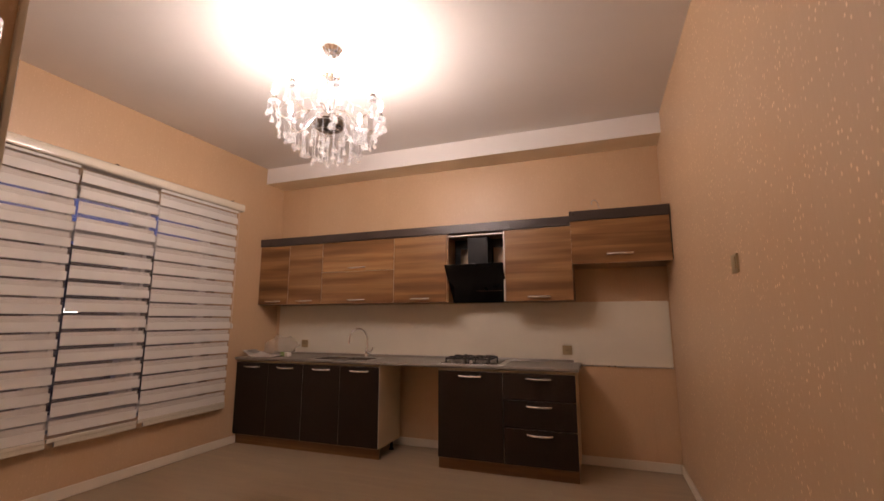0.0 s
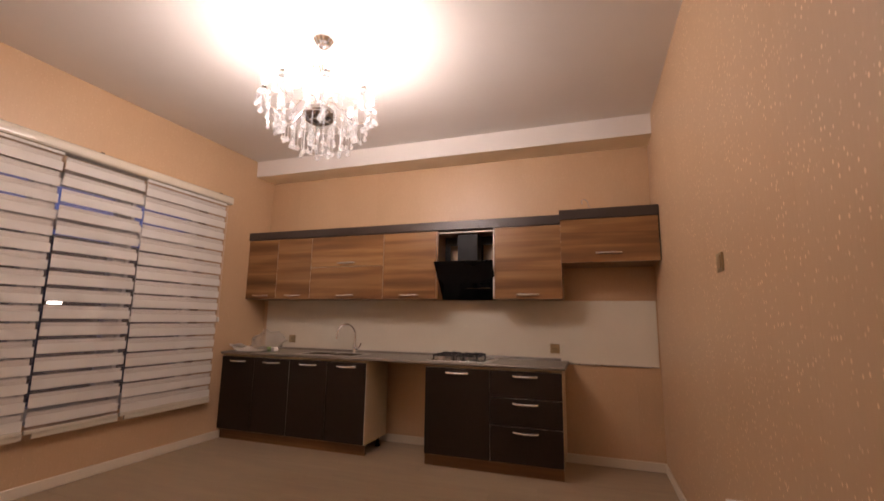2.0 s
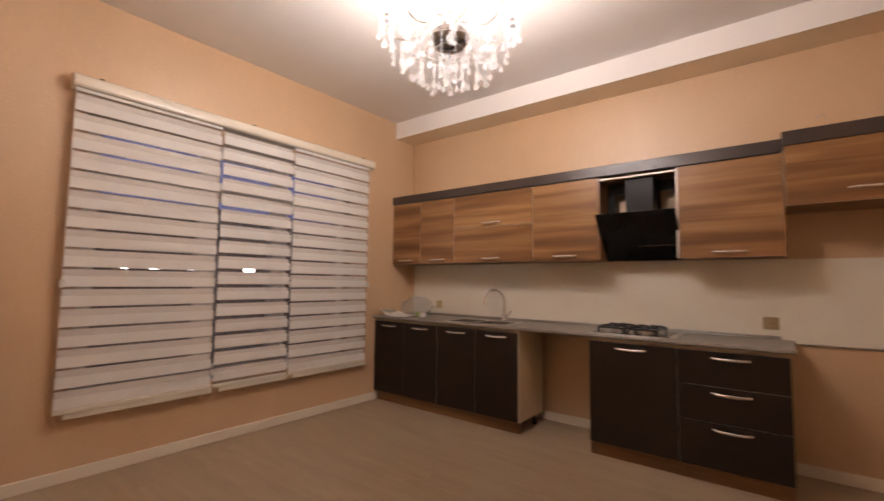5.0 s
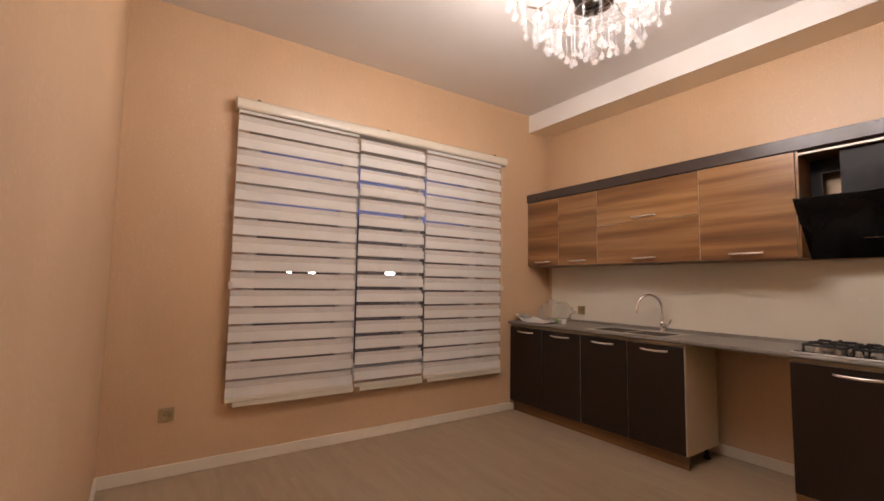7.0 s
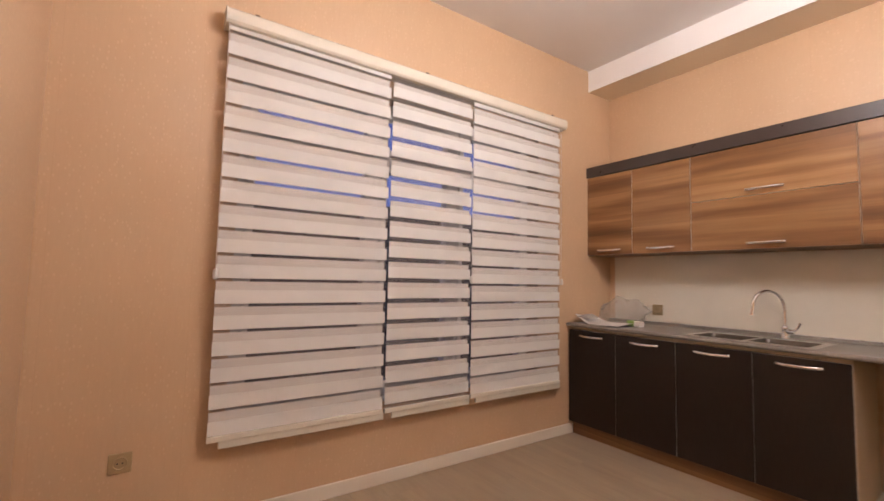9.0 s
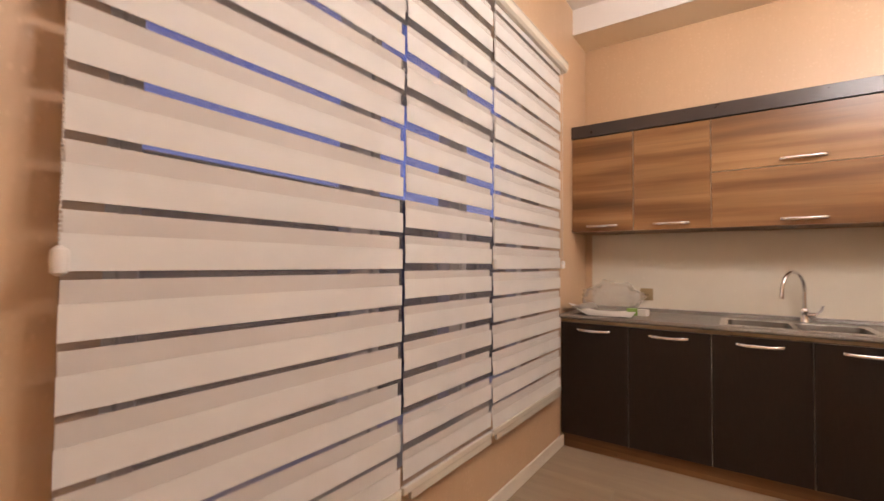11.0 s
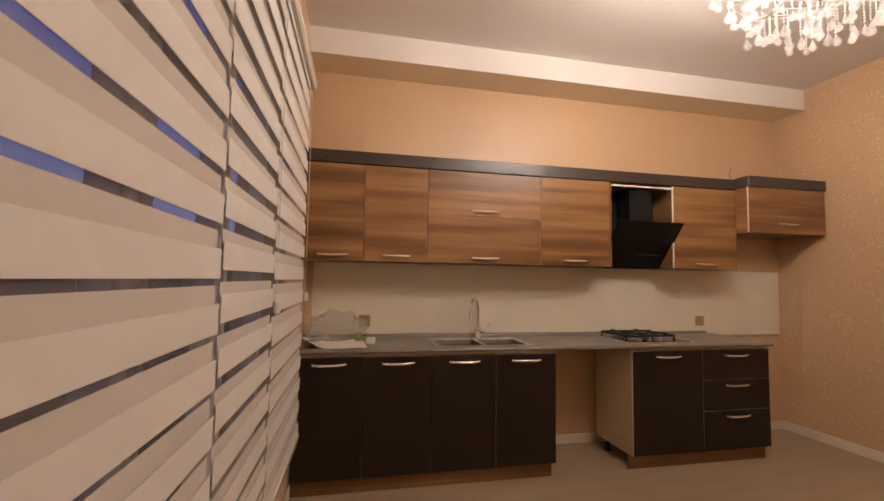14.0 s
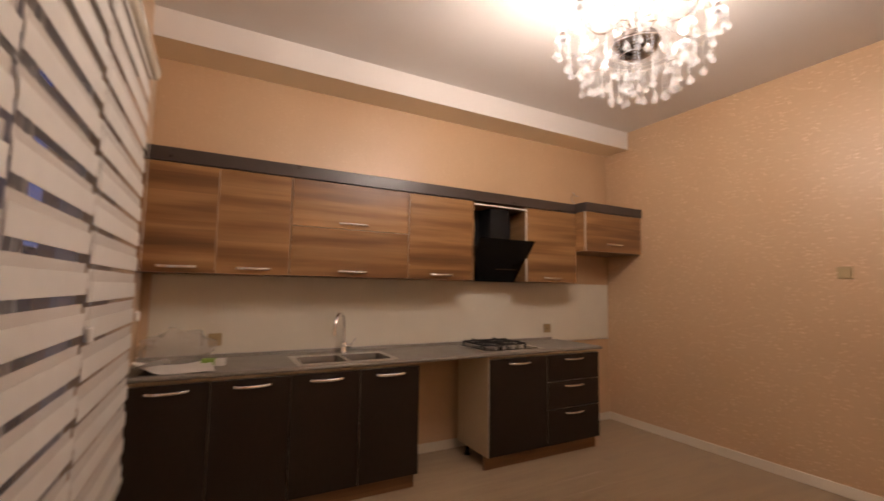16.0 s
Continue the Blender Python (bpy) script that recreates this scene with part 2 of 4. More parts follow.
BOWL = plain("dull_sink_steel", (0.11, 0.092, 0.075), 0.38, 0.6, var=0.12)
GLASS = clear("window_glass", (0.93, 0.95, 0.95), 0.93, 0.01)
CRYSTAL = clear("cut_crystal", (1, 1, 1), 0.58, 0.01)
_t = CRYSTAL.node_tree
_d, _m = _t.nodes.new("ShaderNodeBsdfTranslucent"), _t.nodes.new("ShaderNodeMixShader")
_d.inputs[0].default_value, _m.inputs[0].default_value = (0.93, 0.97, 1.0, 1), 0.50
_t.links.new(_t.nodes["Glossy BSDF"].outputs[0], _m.inputs[1])
_t.links.new(_d.outputs[0], _m.inputs[2])
_t.links.new(_m.outputs[0], _t.nodes["Mix Shader"].inputs[2])
FABRIC_T = FABRIC.node_tree
_see, _mix = FABRIC_T.nodes.new("ShaderNodeBsdfTranslucent"), FABRIC_T.nodes.new("ShaderNodeMixShader")
_see.inputs[0].default_value, _mix.inputs[0].default_value = (0.88, 0.86, 0.83, 1), 0.14
FABRIC_T.links.new(FABRIC_T.nodes["Principled BSDF"].outputs[0], _mix.inputs[1])
FABRIC_T.links.new(_see.outputs[0], _mix.inputs[2])
FABRIC_T.links.new(_mix.outputs[0], FABRIC_T.nodes["Material Output"].inputs[0])
BLACK_GLASS.node_tree.nodes["Principled BSDF"].inputs["Specular IOR Level"].default_value = 0.2
BLACK_METAL.node_tree.nodes["Principled BSDF"].inputs["Specular IOR Level"].default_value = 0.2
CHARCOAL.node_tree.nodes["Principled BSDF"].inputs["Specular IOR Level"].default_value = 0.28
BULB_GLASS = clear("bulb_glass", (1, 1, 1), 0.78)
_t = BULB_GLASS.node_tree
_d = _t.nodes.new("ShaderNodeBsdfTranslucent")
_d.inputs[0].default_value = (0.95, 0.95, 0.95, 1)
_t.links.new(_d.outputs[0], _t.nodes["Mix Shader"].inputs[2])
BULB_GLOW = glow("lit_bulb", (1.0, 0.862, 0.775), BULB)
RADIATOR = plain("white_radiator_enamel", (0.77, 0.76, 0.73), 0.42, var=0.01, relief=0.0)
BRASS = plain("champagne_socket_plate", (0.46, 0.36, 0.21), 0.35, 0.55, var=0.06)
HOLE = plain("dark_socket_hole", (0.02, 0.018, 0.015), 0.6, relief=0.0)
PLASTIC = clear("clear_plastic_film", (0.97, 0.97, 0.97), 0.78, 0.6, (0.80, 0.76, 0.70))
PAPER = plain("white_paper", (0.78, 0.75, 0.71), 0.7, var=0.05, grain=260)
PAPER_DARK = plain("dark_card", (0.05, 0.04, 0.035), 0.6)
GREEN = plain("green_card", (0.22, 0.36, 0.06), 0.5, var=0.12)
DOOR_PAINT = plain("pale_door_paint", (0.35, 0.33, 0.255), 0.4, var=0.03, grain=40)
GROUND = plain("night_ground", (0.04, 0.038, 0.035), 0.9, scale=0.4, grain=9)
SCREEN = plain("dark_outside_panel", (0.045, 0.035, 0.03), 0.7, var=0.2)
STUD_GLOW = glow("small_outdoor_light", (1.0, 0.95, 0.90), 16.0)


# ---- mesh helpers ----
def box(bm, x0, x1, y0, y1, z0, z1, bevel=0.0, seg=1):
    m = Matrix.Translation(((x0 + x1) / 2, (y0 + y1) / 2, (z0 + z1) / 2)) @ Matrix.Diagonal((x1 - x0, y1 - y0, z1 - z0, 1))
    vs = bmesh.ops.create_cube(bm, size=1, matrix=m)["verts"]
    if bevel:
        edges = {e for v in vs for e in v.link_edges}
        bmesh.ops.bevel(bm, geom=list(edges), offset=bevel, segments=seg, affect="EDGES", profile=0.5)
    return bm


def cyl(bm, a, b, r0, r1=None, seg=16):
    a, b = Vector(a), Vector(b)
    turn = (b - a).to_track_quat("Z", "Y").to_matrix().to_4x4()
    bmesh.ops.create_cone(bm, cap_ends=True, segments=seg, radius1=r0, radius2=r0 if r1 is None else r1, depth=(b - a).length,
                          matrix=Matrix.Translation((a + b) / 2) @ turn)
    return bm


def tube(bm, pts, r, seg=8, flat=1.0):
    """A swept bar along pts; flat squeezes it across z."""
    pts = [Vector(p) for p in pts]
    rings = []
    for n, p in enumerate(pts):
        d = (pts[min(n + 1, len(pts) - 1)] - pts[max(n - 1, 0)]).normalized()
        side = d.cross(Vector((0, 0, 1)))
        side = side.normalized() if side.length > 0.05 else Vector((1, 0, 0))
        up = side.cross(d).normalized()
        rings.append([bm.verts.new(p + side * math.cos(k * math.tau / seg) * r * flat + up * math.sin(k * math.tau / seg) * r) for k in range(seg)])
    for a, b in zip(rings, rings[1:]):
        for k in range(seg):
            bm.faces.new((a[k], a[(k + 1) % seg], b[(k + 1) % seg], b[k]))
    bm.faces.new(rings[0][::-1])
    bm.faces.new(rings[-1])
    return bm


def lathe(bm, profile, seg=20, at=(0, 0, 0)):
    """Turns a profile of (radius, z) about the upright through at."""
    at = Vector(at)
    rings = [[bm.verts.new(at + Vector((max(r, 1e-4) * math.cos(k * math.tau / seg), max(r, 1e-4) * math.sin(k * math.tau / seg), z))) for k in range(seg)] for r, z in profile]
    for a, b in zip(rings, rings[1:]):
        for k in range(seg):
            bm.faces.new((a[k], a[(k + 1) % seg], b[(k + 1) % seg], b[k]))
    bm.faces.new(rings[0][::-1])
    bm.faces.new(rings[-1])
    return bm


def ribbed(bm, depth=0.9):
    """Draws every other upright line of a turned shape inwards."""
    for v in bm.verts:
        turn = round(math.atan2(v.co.y, v.co.x) / math.tau * 28) % 2
        v.co.x, v.co.y = (v.co.x * depth, v.co.y * depth) if turn else (v.co.x, v.co.y)
    return bm


def mesh_of(name, bm, material, smooth=False):
    bmesh.ops.recalc_face_normals(bm, faces=bm.faces)
    me = bpy.data.meshes.new(name)
    bm.to_mesh(me)
    bm.free()
    me.materials.append(material)
    if smooth:
        for p in me.polygons:
            p.use_smooth = True
        me.set_sharp_from_angle(angle=radians(35))
    return me


def part(name, bm, material, parent, label="", smooth=False, kind=""):
    ob = new(name, mesh_of(name, bm, material, smooth))
    ob.parent = parent
    return tagged(ob, label, kind=kind)


def piece(name, me, parent, at=(0, 0, 0)):
    ob = new(name, me)
    ob.parent, ob.location = parent, at
    return ob


def thing(name, at, label, category, group="", kind=""):
    ob = new(name)
    ob.empty_display_size = 0.05
    ob.location = at
    return tagged(ob, label, category, group, kind)


def setting(name, bm, material, label, category, smooth=False):
    return tagged(new(name, mesh_of(name, bm, material, smooth)), label, category, kind="structure")


def on_west(ob):
    """Turns what is built along the window wall with that wall."""
    ob.matrix_basis = WEST @ ob.matrix_basis
    return ob


def B():
    return bmesh.new()


# ---- structure ----
y0, y1, z0, z1 = WIN
T = 0.26
bm = B()
box(bm, XW - T, XW, YS - 0.08, y0, 0, ZC)
box(bm, XW - T, XW, y1, YN + 0.02, 0, ZC)
box(bm, XW - T, XW, y0, y1, 0, z0)
box(bm, XW - T, XW, y0, y1, z1, ZC)
on_west(setting("wall_west", bm, WALLPAPER, "peach glitter wallpaper wall around the wide window", "wall"))
setting("wall_north", box(B(), XW - T, XE + 0.2, YN, YN + 0.2, 0, ZC), WALLPAPER, "peach glitter wallpaper wall behind the kitchen units", "wall")
setting("wall_east", box(B(), XE, XE + 0.2, YP - 0.15, YN, 0, ZC), WALLPAPER_GLINT, "plain peach wall with scattered glitter", "wall")
setting("wall_south", box(B(), XW - 0.3, XP, YS - 0.15, YS, 0, ZC), WALLPAPER, "peach wallpaper wall opposite the kitchen", "wall")
setting("wall_passage_west", box(B(), XP - 0.15, XP, YP, YS - 0.15, 0, ZC), PEACH_LIFTED, "peach side wall of the entrance passage, colour lightened for missing light", "wall")
setting("wall_passage_south", box(B(), XP - 0.15, XE, YP - 0.15, YP, 0, ZC), WALLPAPER, "peach wallpaper wall closing the entrance passage", "wall")
setting("ceiling", box(B(), XW - T, XE + 0.2, YP - 0.15, YN + 0.2, ZC, ZC + 0.15), CEILING, "smooth white painted ceiling", "ceiling")
setting("ceiling_beam", box(B(), XW - 0.02, XE, BEAM_Y + 0.006, YN, BEAM_Z, ZC), PEACH_LIFTED, "peach dropped beam over the kitchen wall, colour lightened for missing light", "beam")
setting("trim_beam", box(B(), XW - 0.02, XE, BEAM_Y, BEAM_Y + 0.0055, BEAM_Z - 0.001, ZC - 0.001), CEILING, "white painted face of the beam over the kitchen", "trim")
setting("trim_corner", box(B(), XP - 0.008, XP + 0.008, YS - 0.009, YS + 0.005, 0.07, ZC - 0.002, 0.003, 2), TRIM, "narrow glossy white strip on the wall corner", "trim")


def skirting(name, x0, x1, y0, y1):
    bm = B()
    box(bm, x0, x1, y0, y1, 0, 0.079, 0.006, 2)
    return setting(name, bm, TRIM, "white painted baseboard along the wall", "baseboard")


S = 0.014
on_west(skirting("baseboard_west", XW, XW + S, YS + 0.002, YN - 0.002))
skirting("baseboard_north", XW + S + 0.01, XE - S, YN - S, YN)
skirting("baseboard_east", XE - S, XE, YP, YN)
skirting("baseboard_south", XW - 0.04, XP, YS, YS + S)
skirting("baseboard_passage", XP, XP + S, YP, YS - 0.024)

# floor: a dark bed, with planks laid on it at the end of the file
floor = setting("floor", box(B(), XW - T, XE + 0.2, YP - 0.15, YN + 0.2, -0.15, -0.009), UNDER, "greige laminate plank floor with a dull sheen", "floor")

# window: frame, transom, two mullions and panes set deep in the opening
win = thing("window_1", (XW - 0.15, y0, z0), "white plastic window in three lights, evening sky outside", "window", kind="structure")
on_west(win)
W, H = y1 - y0, z1 - z0
bm = B()
for a, b, c, d in ((0, W, 0, 0.06), (0, W, H - 0.06, H), (0, 0.06, 0.06, H - 0.06), (W - 0.06, W, 0.06, H - 0.06)):
    box(bm, -0.035, 0.035, a, b, c, d, 0.004)
part("window_frame", bm, PVC, win)
mull = (0.82, 1.44)
ZT = 1.50
edges_y = [0.06, mull[0] - 0.035, mull[0] + 0.035, mull[1] - 0.035, mull[1] + 0.035, W - 0.06]
for m in mull:
    part("mullion", box(B(), -0.035, 0.035, m - 0.035, m + 0.035, 0.06, H - 0.06, 0.004), PVC, win)
for n in range(3):
    a, b = edges_y[2 * n], edges_y[2 * n + 1]
    part("transom", box(B(), -0.035, 0.035, a, b, ZT - 0.035, ZT + 0.035, 0.004), PVC, win)
    for c, d in ((0.06, ZT - 0.035), (ZT + 0.035, H - 0.06)):
        bm = B()
        for e in ((a, b, c, c + 0.04), (a, b, d - 0.04, d), (a, a + 0.04, c + 0.04, d - 0.04), (b - 0.04, b, c + 0.04, d - 0.04)):
            box(bm, -0.022, 0.048, *e, 0.004)
        sash = part("sash", bm, PVC, win)
        pane = part("pane", box(B(), -0.004, 0.004, a + 0.03, b - 0.03, c + 0.03, d - 0.03), GLASS, sash, "clear window pane")
        pane.visible_shadow = False
part("window_sill", box(B(), -0.03, 0.148, -0.001, W + 0.001, -0.02, 0.004, 0.004), PVC, win)

# door leaf standing open in the passage, and the radiator under the plain wall
def door_leaf():
    d = thing("door_1", (XP + 0.030, YS - 0.036, 0.0), "pale painted interior door standing open in the passage", "door", kind="structure")
    d.rotation_euler = (0, 0, radians(-42))
    L, Z, t = 0.80, 1.875, 0.04
    part("leaf", box(B(), 0.004, L, -t, 0, 0.008, Z, 0.003), DOOR_PAINT, d)
    for a, b in ((0.25, 0.88), (1.02, 1.74)):
        bm = B()
        for e in ((0.13, L - 0.12, a, a + 0.02), (0.13, L - 0.12, b - 0.02, b), (0.13, 0.15, a + 0.02, b - 0.02), (L - 0.14, L - 0.12, a + 0.02, b - 0.02)):
            box(bm, e[0], e[1], -0.001, 0.008, e[2], e[3], 0.002)
        part("panel_moulding", bm, DOOR_PAINT, d)
    for z in (0.25, 1.65):
        part("hinge", cyl(B(), (0.004, -0.044, z - 0.045), (0.004, -0.044, z + 0.045), 0.005, seg=10), STEEL, d, "steel hinge")
    bm = B()
    cyl(bm, (L - 0.06, 0, 1.0), (L - 0.06, 0.045, 1.0), 0.009)
    tube(bm, [(L - 0.06, 0.045, 1.0), (L - 0.12, 0.05, 1.0), (L - 0.17, 0.048, 0.998)], 0.008)
    part("door_handle", bm, STEEL, d, "steel lever handle", True)


def radiator():
    r = thing("radiator", (0.500, 0.955, 0.125), "white enamel panel radiator mounted on the peach wall", "radiator")
    L, H, D = 1.20, 0.475, 0.085
    part("front_panel", box(B(), 0, 0.014, 0.01, L - 0.01, 0, H - 0.004, 0.005, 2), RADIATOR, r)
    part("back_panel", box(B(), D - 0.014, D, 0.01, L - 0.01, 0, H - 0.004, 0.005, 2), RADIATOR, r)
    for n in range(26):
        y = 0.04 + n * (L - 0.08) / 25
        part("fin", box(B(), 0.016, D - 0.016, y - 0.0012, y + 0.0012, 0.03, H - 0.03), RADIATOR, r)
    for y in (0, L - 0.008):
        part("side_cover", box(B(), 0.0, D, y, y + 0.008, 0.004, H, 0.002), RADIATOR, r)
    bm = box(B(), 0.002, D - 0.002, 0.0095, L - 0.0095, H - 0.002, H + 0.003)
    part("top_cover", bm, RADIATOR, r)
    for y in (0.2, L - 0.2):
        part("bracket", box(B(), D, 0.112, y - 0.02, y + 0.02, 0.08, H - 0.08), STEEL, r)
    bm = B()
    tube(bm, [(0.044, L - 0.03, 0.02), (0.044, L - 0.03, -0.06), (0.06, L - 0.03, -0.085), (0.112, L - 0.03, -0.09)], 0.009, 10)
    part("pipe", bm, CHROME, r, smooth=True)


door_leaf()
radiator()


# ---- blinds: one rounded head rail and three zebra blinds under it ----
def head_rail():
    r = thing("blind_head_rail", (XW, 1.216, 2.464), "long rounded cream aluminium head rail above the window", "blind rail")
    on_west(r)
    L = 3.722 - 1.216
    prof = [(0.0, 0.0), (0.096, 0.0), (0.107, 0.012), (0.110, 0.040), (0.104, 0.065), (0.086, 0.081), (0.055, 0.088), (0.0, 0.088)]
    bm = B()
    a = [bm.verts.new((x, 0.006, z)) for x, z in prof]
    b = [bm.verts.new((x, L - 0.006, z)) for x, z in prof]
    for k in range(len(prof) - 1):
        bm.faces.new((a[k], a[k + 1], b[k + 1], b[k]))
    part("cover", bm, RAIL, r, smooth=True)
    for y in (0, L - 0.006):
        bm = B()
        c = [[bm.verts.new((x, y + d, z - 0.002 if z == 0 else z + 0.003)) for x, z in prof] for d in (0, 0.006)]
        bm.faces.new(c[0])
        bm.faces.new(c[1])
        for k in range(len(prof)):
            j = (k + 1) % len(prof)
            bm.faces.new((c[0][k], c[0][j], c[1][j], c[1][k]))
        part("end_cap", bm, RAIL, r, "cream end cap")
    for y in (0.135, 1.17, 2.36):
        part("bracket_clip", box(B(), 0.045, 0.075, y, y + 0.022, 0.086, 0.095, 0.002), BLACK_METAL, r, "small dark bracket clip")


PITCH, BAND_F, BAND_B, FIRST = 0.1236, 0.0665, 0.0645, 2.440


def zebra_blind(y0, y1, label, low, chain_y, gap, shift=0.0):
    """Two layers of white bands on net; the hind bands fill the upper half of each gap."""
    w = y1 - y0
    r = thing("zebra_blind", (XW, y0, low), label, "blind", "zebra blinds at the window")
    on_west(r)
    xf, xb = 0.076, 0.0705
    top = 2.461 - low
    part("roller", cyl(B(), (0.06, 0.004, top + 0.04), (0.06, w - 0.004, top + 0.04), 0.026, seg=20), FABRIC, r)
    part("front_net", box(B(), xf - 0.0016, xf - 0.0012, 0, w, 0.02, top), SHEER, r, "sheer net strip of the front layer")
    part("back_net", box(B(), xb - 0.0004, xb, 0.002, w - 0.002, 0.02, top), SHEER, r, "sheer net strip of the back layer")
    lift = PITCH - BAND_B - gap
    z = FIRST + shift - low + PITCH
    while z + PITCH > 0.03:
        for name_, x, u0, u1, a, b in (("front_band", xf, 0, w, z, z + BAND_F), ("back_band", xb, 0.003, w - 0.012, z + lift, z + lift + BAND_B)):
            a, b = max(a, 0.026), min(b, top)
            if b - a > 0.008:
                part(name_, box(B(), x - 0.0006, x + 0.0006, u0, u1, a, b), FABRIC, r)
        z -= PITCH
    bm = B()
    box(bm, xf - 0.010, xf + 0.008, -0.002, w + 0.002, 0.0, 0.028, 0.004, 2)
    part("bottom_rail", bm, RAIL, r, "cream bottom rail")
    part("back_rail", box(B(), xb - 0.012, xb + 0.004, 0.05, w + 0.012, -0.036, 0.004, 0.004, 2), RAIL, r, "cream rail of the back layer")
    bm = B()
    length = 1.22
    zz = top
    while zz > top - length:
        bmesh.ops.create_icosphere(bm, subdivisions=1, radius=0.0026, matrix=Matrix.Translation((xf + 0.012, chain_y, zz)))
        zz -= 0.008
    tube(bm, [(xf + 0.012, chain_y, top), (xf + 0.012, chain_y, top - length)], 0.0009, 5)
    chain = part("bead_chain", bm, CORD, r, "white bead chain")
    part("weight", lathe(B(), [(0.004, 0), (0.012, 0.006), (0.0135, 0.03), (0.012, 0.045), (0.004, 0.052)], 14, (xf + 0.016, chain_y, top - length - 0.045)), CORD, chain, "white plastic chain weight", True)
    return r


head_rail()
zebra_blind(1.236, 2.138, "wide white zebra blind, lowered, bands slightly apart", 0.433, -0.004, 0.0155)
zebra_blind(2.153, 2.770, "narrow white zebra blind, lowered, net strips showing night", 0.433, 0.620, 0.028, 0.020)
zebra_blind(2.786, 3.665, "white zebra blind, lowered, beside the kitchen corner", 0.433, 0.885, 0.016, -0.0055)


# ---- kitchen ----
def bow_handle(parent, x, y, z, width=0.205):
    """A flat chrome bow handle, standing off the front."""
    bm = B()
    pts = []
    for k in range(13):
        u = k / 12 * 2 - 1
        pts.append((x + u * width / 2, y - 0.022 * (1 - u ** 4) - 0.002, z + 0.003 * u * u))
    tube(bm, pts, 0.0078, 10, 0.55)
    for s in (-1, 1):
        cyl(bm, (x + s * (width / 2 - 0.012), y, z + 0.004), (x + s * (width / 2 - 0.012), y - 0.018, z + 0.004), 0.006, seg=10)
    return part("handle", bm, CHROME, parent, "chrome bow handle", True)


def front(parent, name, x0, x1, y, z0, z1, material, label="", edge=None):
    """A door or drawer front: face sheet, edge band behind it."""
    g = 0.0018
    d = part(name, box(B(), x0 + g, x1 - g, y, y + 0.014, z0 + g, z1 - g, 0.0012), material, parent, label)
    part("edge_band", box(B(), x0 + g - 0.0006, x1 - g + 0.0006, y + 0.0035, y + 0.018, z0 + g - 0.0006, z1 - g + 0.0006), edge or EDGE, d, "thin edge band")
    return d


YF = 3.855   # base fronts


def base_unit(x0, x1, name, label, splits=(), drawers=(), category="cabinet"):
    u = thing(name, (x0, YF, 0), label, category, "base units under the worktop")
    w, d = x1 - x0, YN - YF - 0.105
    for name_, e in (("side_panel", (0, 0.018, 0.019, d, 0.10, 0.86)), ("side_panel", (w - 0.018, w, 0.019, d, 0.10, 0.86)),
                     ("bottom_panel", (0.018, w - 0.018, 0.019, d, 0.10, 0.118)), ("front_rail", (0.018, w - 0.018, 0.019, 0.08, 0.842, 0.858)),
                     ("back_panel", (0.018, w - 0.018, d - 0.008, d - 0.002, 0.118, 0.858))):
        part(name_, box(B(), *e), CREAM, u, "cream laminate carcass")
    for x in (0.05, w - 0.05):
        for y in (0.10, d - 0.08):
            part("leg", lathe(B(), [(0.026, 0), (0.026, 0.012), (0.015, 0.018), (0.015, 0.085), (0.028, 0.090), (0.028, 0.10)], 14, (x, y, 0)), BLACK_METAL, u, "black plastic foot", True)
    cuts = [0, *[s - x0 for s in splits], w]
    if drawers:
        zs = [0.105, *drawers, 0.840]
        for a, b in zip(zs, zs[1:]):
            f = front(u, "drawer", 0, w, 0, a, b, CHARCOAL, "charcoal drawer front")
            bow_handle(f, w / 2, 0, b - 0.045)
    else:
        for a, b in zip(cuts, cuts[1:]):
            f = front(u, "door", a, b, 0, 0.105, 0.840, CHARCOAL, "charcoal laminate door", EDGE if b == w else EDGE_DULL)
            bow_handle(f, (a + b) / 2, 0, 0.795)
    return u


base_unit(-3.700, -2.842, "base_cabinet", "charcoal two-door base cabinet in the window corner", (-3.279,))
base_unit(-2.842, -1.975, "sink_cabinet", "charcoal two-door base cabinet under the steel sink", (-2.406,))
base_unit(-1.380, -0.793, "hob_cabinet", "charcoal one-door base cabinet under the gas hob")
base_unit(-0.793, -0.195, "drawer_cabinet", "charcoal base cabinet with three drawers at the end", (), (0.392, 0.618), "drawer cabinet")

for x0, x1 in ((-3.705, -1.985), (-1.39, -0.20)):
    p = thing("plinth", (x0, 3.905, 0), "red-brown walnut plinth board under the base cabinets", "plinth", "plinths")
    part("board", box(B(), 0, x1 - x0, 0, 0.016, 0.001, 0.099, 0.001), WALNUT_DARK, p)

# worktop, in strips round the sink's cut-out, with a rolled front edge and an upstand
SX0, SX1, SY0, SY1 = -2.79, -2.14, 3.895, 4.255
top = thing("worktop", (0, 0, 0.862), "long grey stone-pattern laminate worktop with rolled edge", "worktop")
bm = B()
X0, X1, YA = -3.712, -0.168, 3.852
for e in ((X0, SX0, YA, YN - 0.002), (SX1, X1, YA, YN - 0.002), (SX0, SX1, YA, SY0), (SX0, SX1, SY1, YN - 0.002)):
    box(bm, *e, 0, 0.028)
part("slab", bm, WORKTOP, top)
bm = B()
ring = [(YA, 0.0), (YA - 0.010, 0.0015), (YA - 0.016, 0.007), (YA - 0.018, 0.014), (YA - 0.016, 0.021), (YA - 0.010, 0.0265), (YA, 0.028)]
a, b = [[bm.verts.new((x, y, z)) for y, z in ring] for x in (X0, X1)]
